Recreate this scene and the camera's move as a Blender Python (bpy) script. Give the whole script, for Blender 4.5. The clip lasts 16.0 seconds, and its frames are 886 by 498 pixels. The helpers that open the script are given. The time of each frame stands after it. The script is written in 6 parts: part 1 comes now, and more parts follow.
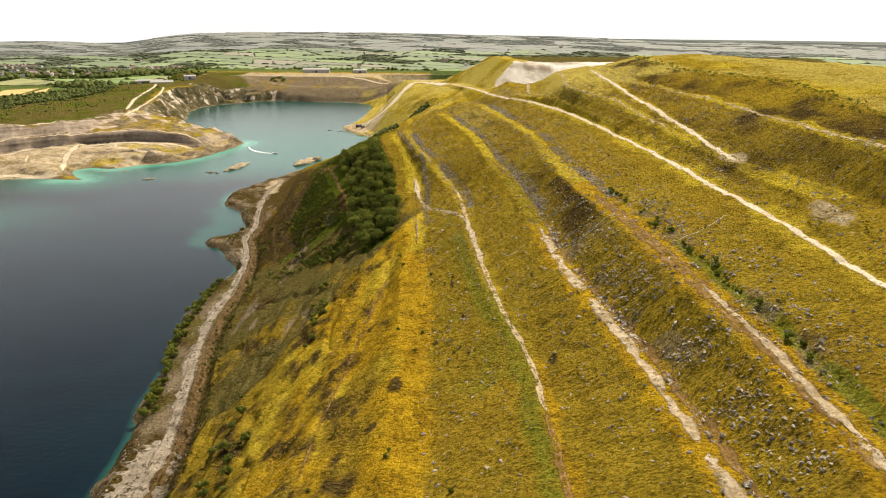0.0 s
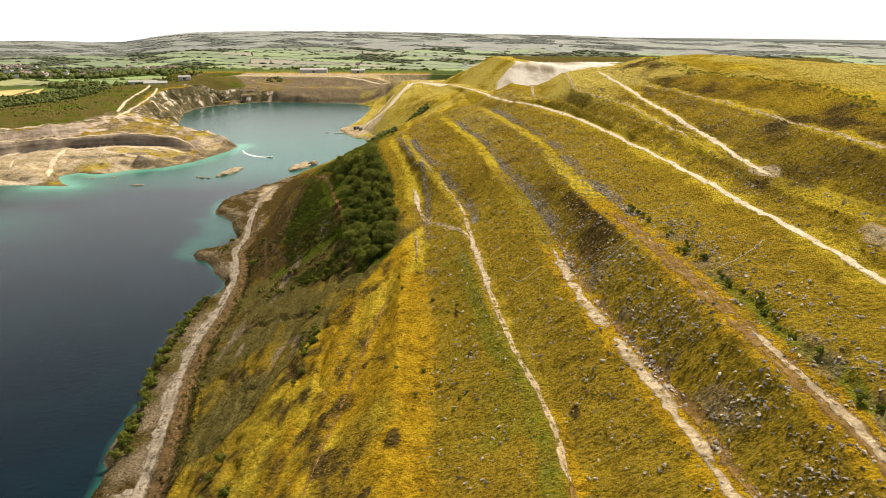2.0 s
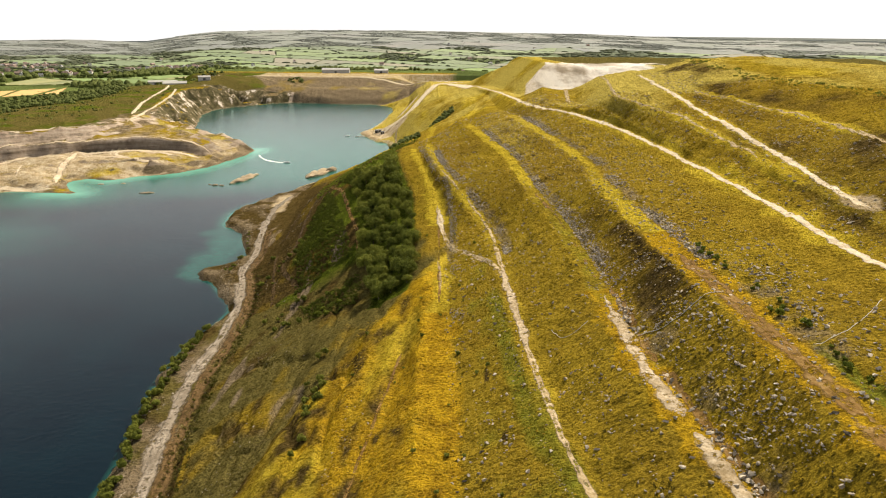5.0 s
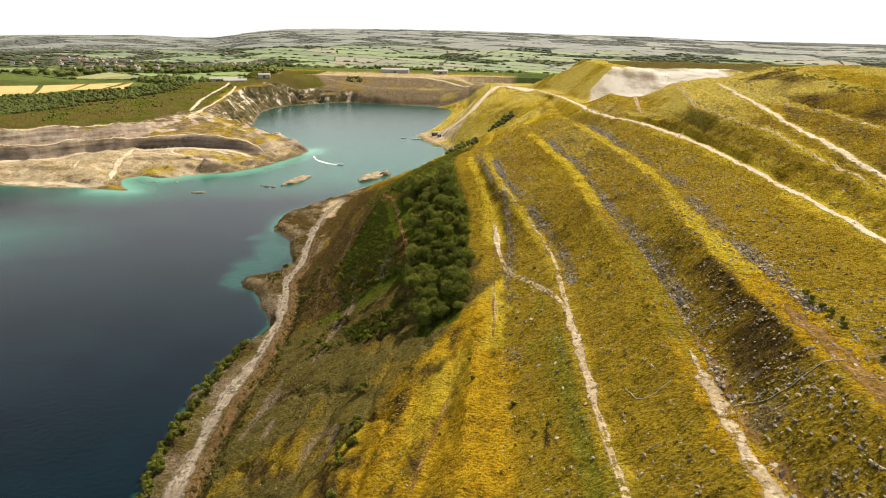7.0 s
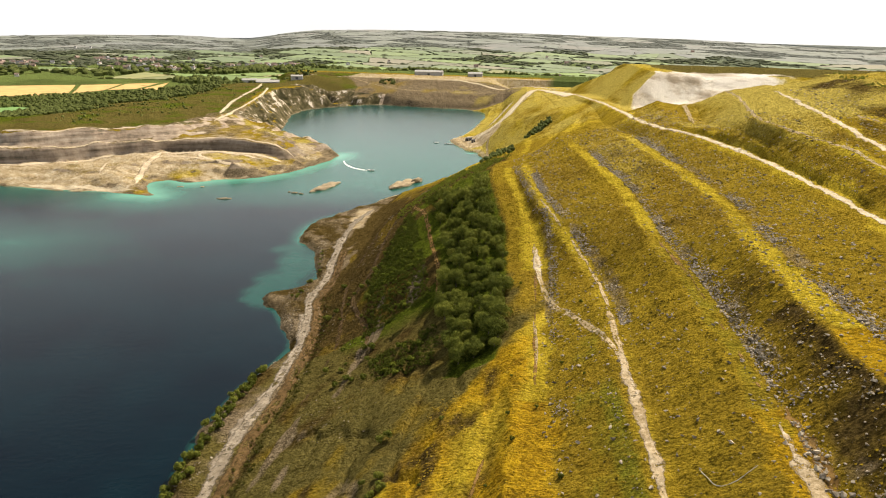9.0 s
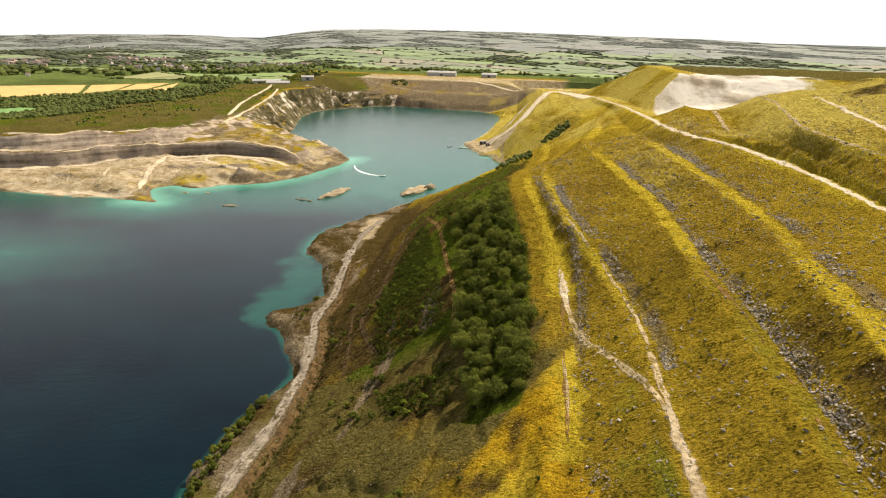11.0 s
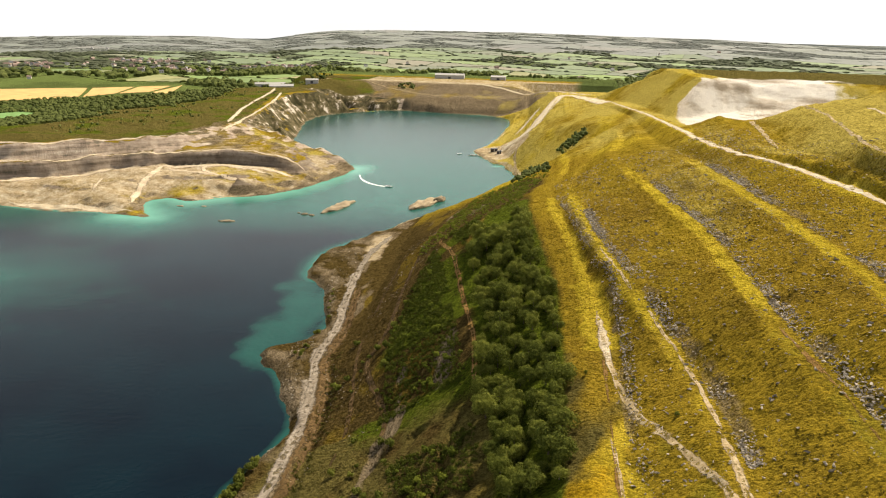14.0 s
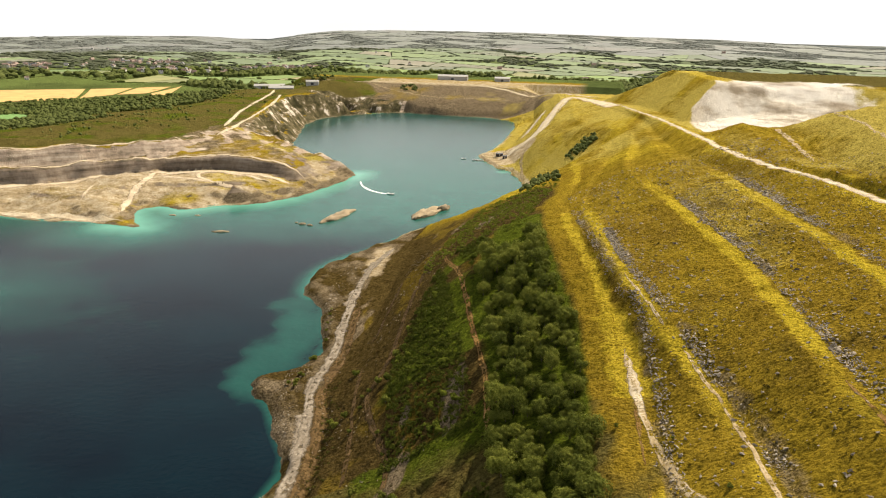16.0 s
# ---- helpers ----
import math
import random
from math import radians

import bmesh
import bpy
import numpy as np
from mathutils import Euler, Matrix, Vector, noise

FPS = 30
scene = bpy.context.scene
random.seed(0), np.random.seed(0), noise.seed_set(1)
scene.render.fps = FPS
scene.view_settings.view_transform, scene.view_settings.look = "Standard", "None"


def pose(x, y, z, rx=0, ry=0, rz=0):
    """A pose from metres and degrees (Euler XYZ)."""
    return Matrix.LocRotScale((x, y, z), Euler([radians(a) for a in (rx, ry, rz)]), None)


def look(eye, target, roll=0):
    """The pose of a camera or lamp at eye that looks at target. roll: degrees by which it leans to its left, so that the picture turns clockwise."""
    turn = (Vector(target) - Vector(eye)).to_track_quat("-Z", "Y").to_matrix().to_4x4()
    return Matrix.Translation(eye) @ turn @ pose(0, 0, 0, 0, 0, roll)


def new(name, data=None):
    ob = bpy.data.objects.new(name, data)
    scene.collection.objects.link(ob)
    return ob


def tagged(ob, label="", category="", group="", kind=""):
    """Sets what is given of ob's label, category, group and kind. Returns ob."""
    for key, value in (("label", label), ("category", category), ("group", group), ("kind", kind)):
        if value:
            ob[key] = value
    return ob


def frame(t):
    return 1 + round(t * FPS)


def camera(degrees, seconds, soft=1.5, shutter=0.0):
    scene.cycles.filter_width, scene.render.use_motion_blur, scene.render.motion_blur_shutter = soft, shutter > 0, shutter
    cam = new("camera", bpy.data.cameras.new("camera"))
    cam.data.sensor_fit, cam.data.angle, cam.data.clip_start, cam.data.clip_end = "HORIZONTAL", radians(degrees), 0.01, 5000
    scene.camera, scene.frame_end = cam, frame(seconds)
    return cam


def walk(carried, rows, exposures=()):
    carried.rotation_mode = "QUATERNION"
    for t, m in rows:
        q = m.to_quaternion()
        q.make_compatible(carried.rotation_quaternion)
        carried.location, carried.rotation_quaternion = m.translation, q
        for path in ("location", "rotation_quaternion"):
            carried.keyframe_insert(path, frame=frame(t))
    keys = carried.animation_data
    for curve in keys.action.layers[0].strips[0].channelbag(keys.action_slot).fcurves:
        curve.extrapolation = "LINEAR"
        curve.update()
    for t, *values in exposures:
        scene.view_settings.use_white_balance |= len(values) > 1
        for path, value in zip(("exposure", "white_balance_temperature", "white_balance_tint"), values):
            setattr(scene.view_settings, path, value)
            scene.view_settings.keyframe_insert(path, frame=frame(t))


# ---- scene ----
cam = camera(63.9, 16.0, soft=1.1)
PATH = [
    (0, (7.279, 7.968, 124.849), (7.175, 9.87, 124.237), 0.2),
    (0.5, (6.766, 13.732, 124.921), (6.662, 15.632, 124.308), 0.2),
    (1, (6.167, 19.505, 125.048), (6.064, 21.406, 124.434), 0.2),
    (1.5, (5.57, 25.165, 125.152), (5.468, 27.065, 124.539), 0.1),
    (2, (4.964, 30.94, 125.255), (4.862, 32.841, 124.64), 0.1),
    (2.5, (4.459, 36.804, 125.327), (4.359, 38.705, 124.712), 0.1),
    (3, (3.942, 42.812, 125.41), (3.843, 44.712, 124.795), -0.1),
    (3.5, (3.413, 48.815, 125.455), (3.308, 50.715, 124.839), -0.0),
    (4, (2.771, 54.994, 125.523), (2.651, 56.893, 124.906), 0.0),
    (6.5, (-0.759, 85.138, 125.377), (-1.031, 87.02, 124.759), 0.6),
    (7, (-1.786, 91.169, 125.416), (-2.1, 93.045, 124.798), 0.8),
    (7.5, (-2.93, 97.128, 125.473), (-3.27, 98.999, 124.856), 0.9),
    (8, (-4.278, 103.086, 125.557), (-4.641, 104.954, 124.941), 0.9),
    (8.5, (-5.69, 108.952, 125.624), (-6.072, 110.816, 125.007), 0.9),
    (9, (-7.353, 114.827, 125.679), (-7.752, 116.687, 125.063), 1.0),
    (11.5, (-15.925, 142.309, 126.023), (-16.358, 144.161, 125.405), 1.0),
    (12, (-17.805, 147.674, 126.173), (-18.242, 149.525, 125.555), 1.0),
    (12.5, (-19.686, 152.879, 126.407), (-20.126, 154.73, 125.79), 1.0),
    (13, (-21.635, 158.171, 126.666), (-22.078, 160.021, 126.049), 0.9),
    (13.5, (-23.535, 163.499, 126.914), (-23.979, 165.348, 126.297), 0.9),
    (14, (-25.436, 168.938, 127.141), (-25.881, 170.787, 126.524), 0.9),
    (14.5, (-27.267, 174.294, 127.296), (-27.712, 176.143, 126.679), 0.9),
    (15, (-29.067, 179.815, 127.414), (-29.514, 181.664, 126.798), 0.9),
    (15.5, (-30.792, 185.362, 127.441), (-31.241, 187.211, 126.824), 0.9),
    (16, (-32.612, 191.056, 127.462), (-33.062, 192.904, 126.845), 0.9),
]
walk(cam, [(t, look(eye, at, roll)) for t, eye, at, roll in PATH])

# ---------------------------------------------------------------- light
SUN_AZ, SUN_EL = radians(23), radians(45)      # ahead and to the right
world = bpy.data.worlds.new("world")
scene.world = world
world.use_nodes = True
wn = world.node_tree
sky = wn.nodes.new("ShaderNodeTexSky")
sky.sky_type, sky.sun_disc = "NISHITA", False
sky.sun_elevation, sky.sun_rotation = SUN_EL, SUN_AZ
sky.air_density, sky.dust_density, sky.ozone_density = 1.0, 1.5, 0.8
hsv = wn.nodes.new("ShaderNodeHueSaturation")
hsv.inputs["Saturation"].default_value = 0.4
hsv.inputs["Value"].default_value = 0.62
wn.links.new(sky.outputs[0], hsv.inputs["Color"])
# a thin bright veil of cloud, thickest towards the horizon
coord = wn.nodes.new("ShaderNodeTexCoord")
split = wn.nodes.new("ShaderNodeSeparateXYZ")
wn.links.new(coord.outputs["Generated"], split.inputs[0])
cloud = wn.nodes.new("ShaderNodeTexNoise")
cloud.inputs["Scale"].default_value, cloud.inputs["Detail"].default_value = 2.6, 6.0
veil = wn.nodes.new("ShaderNodeMapRange")
veil.inputs["From Min"].default_value, veil.inputs["From Max"].default_value = 0.0, 0.5
veil.inputs["To Min"].default_value, veil.inputs["To Max"].default_value = 0.97, 0.06
wn.links.new(split.outputs["Z"], veil.inputs["Value"])
puff = wn.nodes.new("ShaderNodeMath")
puff.operation, puff.use_clamp = "MULTIPLY_ADD", True
puff.inputs[1].default_value = 0.45
wn.links.new(cloud.outputs["Fac"], puff.inputs[0])
lower = wn.nodes.new("ShaderNodeMath")
lower.operation = "SUBTRACT"
lower.inputs[1].default_value = 0.2
wn.links.new(veil.outputs[0], lower.inputs[0])
wn.links.new(lower.outputs[0], puff.inputs[2])
over = wn.nodes.new("ShaderNodeMix")
over.data_type = "RGBA"
over.inputs[7].default_value = (11.0, 10.8, 10.3, 1)
wn.links.new(puff.outputs[0], over.inputs[0])
wn.links.new(hsv.outputs[0], over.inputs[6])
wn.links.new(over.outputs[2], wn.nodes["Background"].inputs[0])
wn.nodes["Background"].inputs[1].default_value = 0.085
sun = new("sun", bpy.data.lights.new("sun", "SUN"))
sun.data.energy, sun.data.angle, sun.data.color = 5.0, radians(0.8), (1.0, 0.87, 0.68)
sun_from = Vector((math.sin(SUN_AZ) * math.cos(SUN_EL), math.cos(SUN_AZ) * math.cos(SUN_EL), math.sin(SUN_EL)))
sun.matrix_world = look((0, 0, 900), tuple(Vector((0, 0, 900)) - sun_from))
scene.view_settings.exposure = 0.82


# ---------------------------------------------------------------- noise on arrays
def hash2(ix, iy, seed):
    v = np.sin(ix * 127.1 + iy * 311.7 + seed * 74.7) * 43758.5453
    return v - np.floor(v)


def vnoise(x, y, size, seed=0):
    """Smooth value noise in -1..1 with cells of that size."""
    x, y = x / size, y / size
    ix, iy = np.floor(x), np.floor(y)
    fx, fy = x - ix, y - iy
    fx, fy = fx * fx * (3 - 2 * fx), fy * fy * (3 - 2 * fy)
    a, b = hash2(ix, iy, seed), hash2(ix + 1, iy, seed)
    c, d = hash2(ix, iy + 1, seed), hash2(ix + 1, iy + 1, seed)
    return ((a + (b - a) * fx) * (1 - fy) + (c + (d - c) * fx) * fy) * 2 - 1


def fbm(x, y, size, octaves=3, seed=0):
    total, gain = 0, 1.0
    for i in range(octaves):
        total = total + gain * vnoise(x + 17.3 * i, y - 9.1 * i, size / 2 ** i, seed + i)
        gain *= 0.5
    return total


def smooth(a, b, v):
    t = np.clip((v - a) / (b - a), 0, 1)
    return t * t * (3 - 2 * t)


# ---------------------------------------------------------------- the plan
# the shoreline of the lake, walked from its near east bank northwards and round
SHORE_EAST = [(-88, 60), (-93, 130), (-99, 178), (-102, 200), (-107, 219), (-109, 234), (-120, 279), (-124, 316),
              (-120, 337), (-120, 356), (-133, 374), (-141, 385), (-150, 391), (-155, 401), (-151, 407), (-143, 411),
              (-140, 424), (-142, 436), (-150, 452), (-156, 467), (-164, 479), (-173, 486), (-178, 505), (-180, 519),
              (-174, 540), (-166, 556), (-158, 577), (-152, 598), (-132, 625), (-116, 655), (-106, 690), (-97, 724), (-106, 764),
              (-122, 800), (-126, 809), (-136, 812), (-150, 840), (-166, 868), (-157, 893), (-154, 950)]
SHORE_NORTH = [(-155, 1003), (-158, 1080), (-166, 1115), (-182, 1138), (-226, 1147), (-285, 1152), (-339, 1164),
               (-372, 1128), (-400, 1098), (-416, 1057), (-408, 1000), (-388, 944), (-366, 880), (-350, 834),
               (-318, 800), (-285, 775), (-258, 763)]
SHORE_WEST = [(-246, 754), (-246, 735), (-249, 716), (-254, 690), (-263, 656), (-281, 634), (-299, 623), (-318, 606),
              (-336, 611), (-347, 600), (-342, 584), (-330, 572), (-319, 561), (-337, 560), (-360, 561), (-385, 556),
              (-409, 555), (-436, 558), (-500, 552), (-560, 545), (-700, 520), (-900, 500), (-1000, 100),
              (-1000, -400), (-60, -400), (-80, -60)]


def rounded(points, rounds=2):
    """A closed polygon with its corners cut, which keeps near its points."""
    p = np.array(points, float)
    for _ in range(rounds):
        q = np.roll(p, -1, 0)
        p = np.stack([p * 0.78 + q * 0.22, p * 0.22 + q * 0.78], 1).reshape(-1, 2)
    return p


LAKE = rounded(SHORE_EAST + SHORE_NORTH + SHORE_WEST, 1)


def shore_distance(x, y, ring=LAKE, reach=260.0):
    """Metres to the shore: positive on land, negative on the water; cut off at reach."""
    shape = x.shape
    x, y = x.ravel(), y.ravel()
    out = np.full(x.shape, reach)
    inside = np.zeros(x.shape, bool)
    x0, y0 = ring.min(0) - reach
    x1, y1 = ring.max(0) + reach
    near = np.where((x > x0) & (x < x1) & (y > y0) & (y < y1))[0]
    px, py = x[near], y[near]
    best = np.full(px.shape, reach * reach)
    odd = np.zeros(px.shape, bool)
    for (ax, ay), (bx, by) in zip(ring, np.roll(ring, -1, 0)):
        dx, dy = bx - ax, by - ay
        t = np.clip(((px - ax) * dx + (py - ay) * dy) / (dx * dx + dy * dy + 1e-9), 0, 1)
        best = np.minimum(best, (px - ax - t * dx) ** 2 + (py - ay - t * dy) ** 2)
        if ay != by:
            odd ^= ((ay > py) != (by > py)) & (px < ax + (py - ay) * dx / dy)
    out[near], inside[near] = np.sqrt(best), odd
    return np.where(inside, -out, out).reshape(shape)


# lines of the spoil hill that run north, from the bank upwards: (y, x, z)
TOE = [(60, -66, 6), (178, -76, 6), (217, -81, 5.5), (249, -91, 5), (280, -98, 4.5), (320, -101, 4.5), (345, -104, 4.5),
       (366, -110, 4.5), (388, -117, 4.5), (410, -121, 5.5), (440, -124, 6), (487, -130, 5), (530, -136, 6), (560, -140, 6),
       (610, -143, 5), (670, -126, 5), (765, -103, 5), (812, -116, 4), (868, -140, 4), (950, -138, 4), (1093, -138, 6), (1200, -150, 30)]
HAUL = [(60, -72, 4), (130, -78, 4), (177, -84, 4), (201, -88, 4), (228, -95, 3.6), (250, -101, 3.2), (285, -107.5, 3), (323, -110.5, 3), (345, -114, 3),
        (366, -118.5, 3), (385, -125, 3), (393, -129.5, 3), (402, -130, 3), (425, -132, 3), (460, -141, 3), (487, -146.5, 3), (505, -150, 3.4),
        (530, -151, 3.8), (550, -149, 4), (610, -149, 3), (670, -132, 3), (765, -109, 3), (812, -124, 2.5), (868, -150, 2.5), (950, -146, 3),
        (1093, -148, 4), (1200, -160, 30)]
LOW = [(60, -50, 17), (178, -59, 17), (218, -63, 17.5), (247, -65, 18), (300, -76, 16), (345, -83, 14.7), (377, -102, 13.5),
       (396, -100, 17), (425, -103, 22), (480, -108, 26), (530, -112, 21), (575, -112, 18), (640, -112, 14), (765, -92, 14),
       (868, -125, 12), (950, -126, 12), (1093, -125, 20), (1200, -140, 33)]
MID = [(60, -38, 26), (175, -40, 27), (213, -41, 31), (260, -44, 31), (300, -46, 31), (330, -54, 33), (360, -63, 36), (395, -73, 37),
       (423, -81, 39), (460, -80, 44), (500, -80, 42), (574, -78, 35), (640, -76, 33), (765, -76, 32), (868, -105, 25),
       (950, -110, 26), (1093, -105, 35), (1200, -120, 34)]
BL = [(60, -31, 31), (130, -31, 32), (175, -29.5, 32.6), (187, -28.5, 33.2), (213, -27, 35.2), (245, -26.5, 37.5), (275, -30, 38), (300, -35, 37.5), (330, -43, 39), (360, -50, 42),
      (395, -56, 46), (423, -64, 48), (460, -66, 50), (500, -68, 46.5), (574, -66, 39), (640, -64, 38), (765, -66, 37), (868, -92, 32), (950, -100, 32), (1093, -100, 35.5), (1200, -110, 34)]
B0 = [(60, -3, 40), (131, -7, 40), (167, -9, 41), (196, -11, 42), (248, -16, 43), (289, -20, 43.3), (317, -22.5, 44.3),
      (337, -24.3, 46), (356, -26.5, 49), (374, -29.8, 52), (410, -39, 55.2), (450, -48, 55.5), (500, -55, 51.5), (550, -53, 45),
      (640, -52, 43), (765, -55, 42), (873, -75, 40), (1000, -88, 38), (1093, -95, 36), (1200, -100, 34)]
B1 = [(60, 25, 49), (128, 22, 49.5), (165, 19, 49.5), (183, 13.5, 51.5), (220, 8, 52), (269, 2, 53), (292, -0.3, 52.4), (311, -3, 51.9),
      (321, -4.6, 51.7), (342, -11.0, 53.6), (360, -17.4, 56), (374, -22.2, 57.8), (396, -29.5, 58.8), (430, -37, 59.5), (480, -44, 57.5), (550, -44, 50),
      (640, -36, 48), (765, -40, 48), (873, -55, 45), (1000, -75, 40), (1093, -85, 37), (1200, -90, 34)]
B2 = [(60, 50, 57), (114, 45, 57.5), (138, 42, 57.2), (163, 38, 57.6), (196, 30, 60.2), (233, 26, 61.5), (285, 21, 62.3), (303, 17.5, 63),
      (323, 13, 63.7), (362, 7, 65.3), (387, 3, 66.4), (420, -6.5, 67.5), (447, -13, 68), (500, -24, 66), (550, -27, 61),
      (640, -22, 56), (765, -25, 52), (873, -45, 48), (1000, -68, 42), (1093, -78, 37), (1200, -85, 34)]
B3 = [(60, 70, 63), (113, 63, 65.5), (129, 61.5, 67), (153, 57, 69), (181, 53, 70), (208, 48, 71.4), (251, 41, 72), (315, 34, 72.1),
      (339, 34, 72.1), (363, 30, 72.2), (385, 26, 72.6), (411, 19, 73), (438, 13, 73), (481, 4, 72.6), (550, -8, 67),
      (640, -11, 60), (765, -16, 55), (873, -38, 50), (1000, -62, 43), (1093, -72, 37.5), (1200, -80, 34)]
B4 = [(60, 96, 72), (172, 87.5, 74.5), (199, 85, 75), (224, 80, 76), (257, 75, 77), (321, 65, 78), (400, 50.5, 78.5), (411, 46, 78.6),
      (441, 36, 78.7), (468, 21.5, 78.5), (494, 13, 77.6), (584, 6.5, 71.5), (713, -3, 62), (733, -6, 61), (873, -30, 53),
      (1000, -52, 44), (1082, -64, 38), (1200, -72, 34.5)]
# a shoulder and a shelf between the hillside road and the next ledge, past the bend
SP = [(60, 103.3, 74.3), (200, 90, 76.5), (300, 72.5, 79.6), (400, 53.5, 81.5), (430, 44, 82), (460, 30, 80.5), (520, 26, 81), (571, 26, 81), (600, 21, 71), (650, 14, 62), (720, 16, 58),
      (873, -16, 54), (1000, -46, 44.2), (1100, -60, 38), (1200, -69, 34.5)]
PT = [(60, 110.6, 76.6), (200, 95, 78), (300, 77, 81.8), (400, 57.5, 85.5), (430, 48.5, 85), (460, 38, 81), (520, 40, 80.5), (576, 43, 79), (605, 40, 69), (650, 34, 60), (720, 32, 57),
      (873, -2, 54.5), (1000, -40, 44.4), (1100, -56, 38), (1200, -66, 34.5)]
B5 = [(60, 118, 79), (200, 100, 79.5), (240, 90, 80), (270, 84, 82), (299, 81, 84), (334, 77, 86), (365, 71.5, 88), (396, 63, 89.5), (420, 54.5, 90), (450, 56, 90.5),
      (500, 60, 91), (551, 62, 90), (600, 56, 74), (660, 48, 60), (720, 46, 57), (873, 10, 55), (1000, -32, 44.5), (1100, -50, 38), (1200, -62, 34.5)]
B6 = [(60, 124, 80), (200, 106, 80), (244, 92, 80.5), (273, 89.5, 82.5), (299, 88, 84.5), (355, 83, 88.5), (425, 79, 92.3), (528, 80, 93.5),
      (560, 82, 93), (600, 78, 79), (650, 74, 64), (720, 70, 57), (873, 24, 55), (1000, -22, 45), (1100, -40, 38), (1200, -52, 34.5)]
B7 = [(60, 140, 90), (225, 117, 92), (246, 113, 92), (324, 110, 92), (379, 101, 92.2), (425, 91, 92.6), (528, 90, 94), (560, 96, 94), (600, 98, 84), (650, 97, 68), (720, 92, 58),
      (873, 36, 55), (1000, -12, 45), (1100, -30, 38), (1200, -42, 34.5)]
B8 = [(60, 152, 96.5), (225, 134, 97), (268, 132, 98), (334, 137, 99.5), (384, 127, 99.3), (409, 116.5, 98.8), (428, 116, 99.3), (525, 116, 101), (575, 118, 99.5), (620, 124, 86),
      (680, 128, 70), (760, 122, 62), (873, 50, 56), (1000, 0, 45), (1100, -18, 38), (1200, -30, 34.5)]
TOP = [(60, 200, 102.5), (268, 180, 102.5), (400, 178, 102), (510, 165, 102.5), (590, 165, 101), (640, 165, 90), (713, 160, 74), (873, 80, 58), (1000, 50, 46),
       (1100, 30, 38), (1200, 20, 34)]
FAR = [(60, 420, 96), (400, 360, 98), (600, 330, 88), (800, 260, 70), (1000, 200, 46), (1200, 150, 30)]
OUT = [(60, 700, 40), (600, 600, 30), (1000, 480, 5), (1200, 400, 0)]
HALF = {"HAUL": 4.2, "BL": 2.2, "B0": 5.0, "B1": 2.6, "B2": 3.0, "B3": 4.2, "B4": 2.8, "PT": 3.2, "B5": 1.6, "B6": 2.6, "B7": 2.0}   # half widths of the flats

ROWS_Y = np.arange(40.0, 1302.0, 2.0)


def spread(line):
    """x and z of a line at every row, with its corners eased."""
    y, x, z = np.array(line, float).T
    window = np.hanning(15)
    window /= window.sum()
    ease = lambda v: np.convolve(np.pad(v, 7, mode="edge"), window, "valid")
    return ease(np.interp(ROWS_Y, y, x)), ease(np.interp(ROWS_Y, y, z))


LINES = {"HAUL": HAUL, "TOE": TOE, "LOW": LOW, "MID": MID, "BL": BL, "B0": B0, "B1": B1, "B2": B2, "B3": B3, "B4": B4, "SP": SP, "PT": PT, "B5": B5, "B6": B6, "B7": B7,
         "B8": B8, "TOP": TOP, "FAR": FAR, "OUT": OUT}
SPREAD = {k: spread(v) for k, v in LINES.items()}


def line_at(name, y):
    return np.interp(y, ROWS_Y, SPREAD[name][0]), np.interp(y, ROWS_Y, SPREAD[name][1])


# the profile across the hill, row by row: every flat gives an outer and an inner edge
edges_x, edges_z = [], []
for name in LINES:
    lx, lz = SPREAD[name]
    if name in HALF:
        fade = 1 - smooth(600, 760, ROWS_Y) if name != "B4" else 1.0
        w = HALF[name] * (0.15 + 0.85 * fade)
        if name == "B0":
            w = w * (1 - 0.2 * smooth(210, 280, ROWS_Y) - 0.52 * smooth(335, 375, ROWS_Y))
        if name == "PT":
            w = w * smooth(425, 470, ROWS_Y) + 0.05
        if name == "BL":
            w = w * (1 - 0.75 * smooth(225, 280, ROWS_Y))
        if name == "B1":
            w = w * (1 - 0.5 * smooth(330, 370, ROWS_Y))
        edges_x += [lx - w, lx + w]
        edges_z += [lz - 0.25, lz + 0.35]
    else:
        edges_x.append(lx)
        edges_z.append(lz)
EX, EZ = np.maximum.accumulate(np.array(edges_x) + np.arange(len(edges_x))[:, None] * 0.01, 0), np.array(edges_z)


def hill(x, y):
    """Height of the spoil hill on the east side, by interpolation in its cross-section."""
    r = np.clip((y - ROWS_Y[0]) / 2.0, 0, len(ROWS_Y) - 1.001)
    i = r.astype(int)
    f = r - i
    out = np.zeros(x.shape)
    for k in (0, 1):
        j = i + k
        z = np.full(x.shape, EZ[0][j])
        for a in range(len(EX) - 1):
            xa, xb = EX[a][j], EX[a + 1][j]
            t = np.clip((x - xa) / np.maximum(xb - xa, 0.01), 0, 1)
            z = z + t * (EZ[a + 1][j] - EZ[a][j])
        out += z * (f if k else 1 - f)
    return out


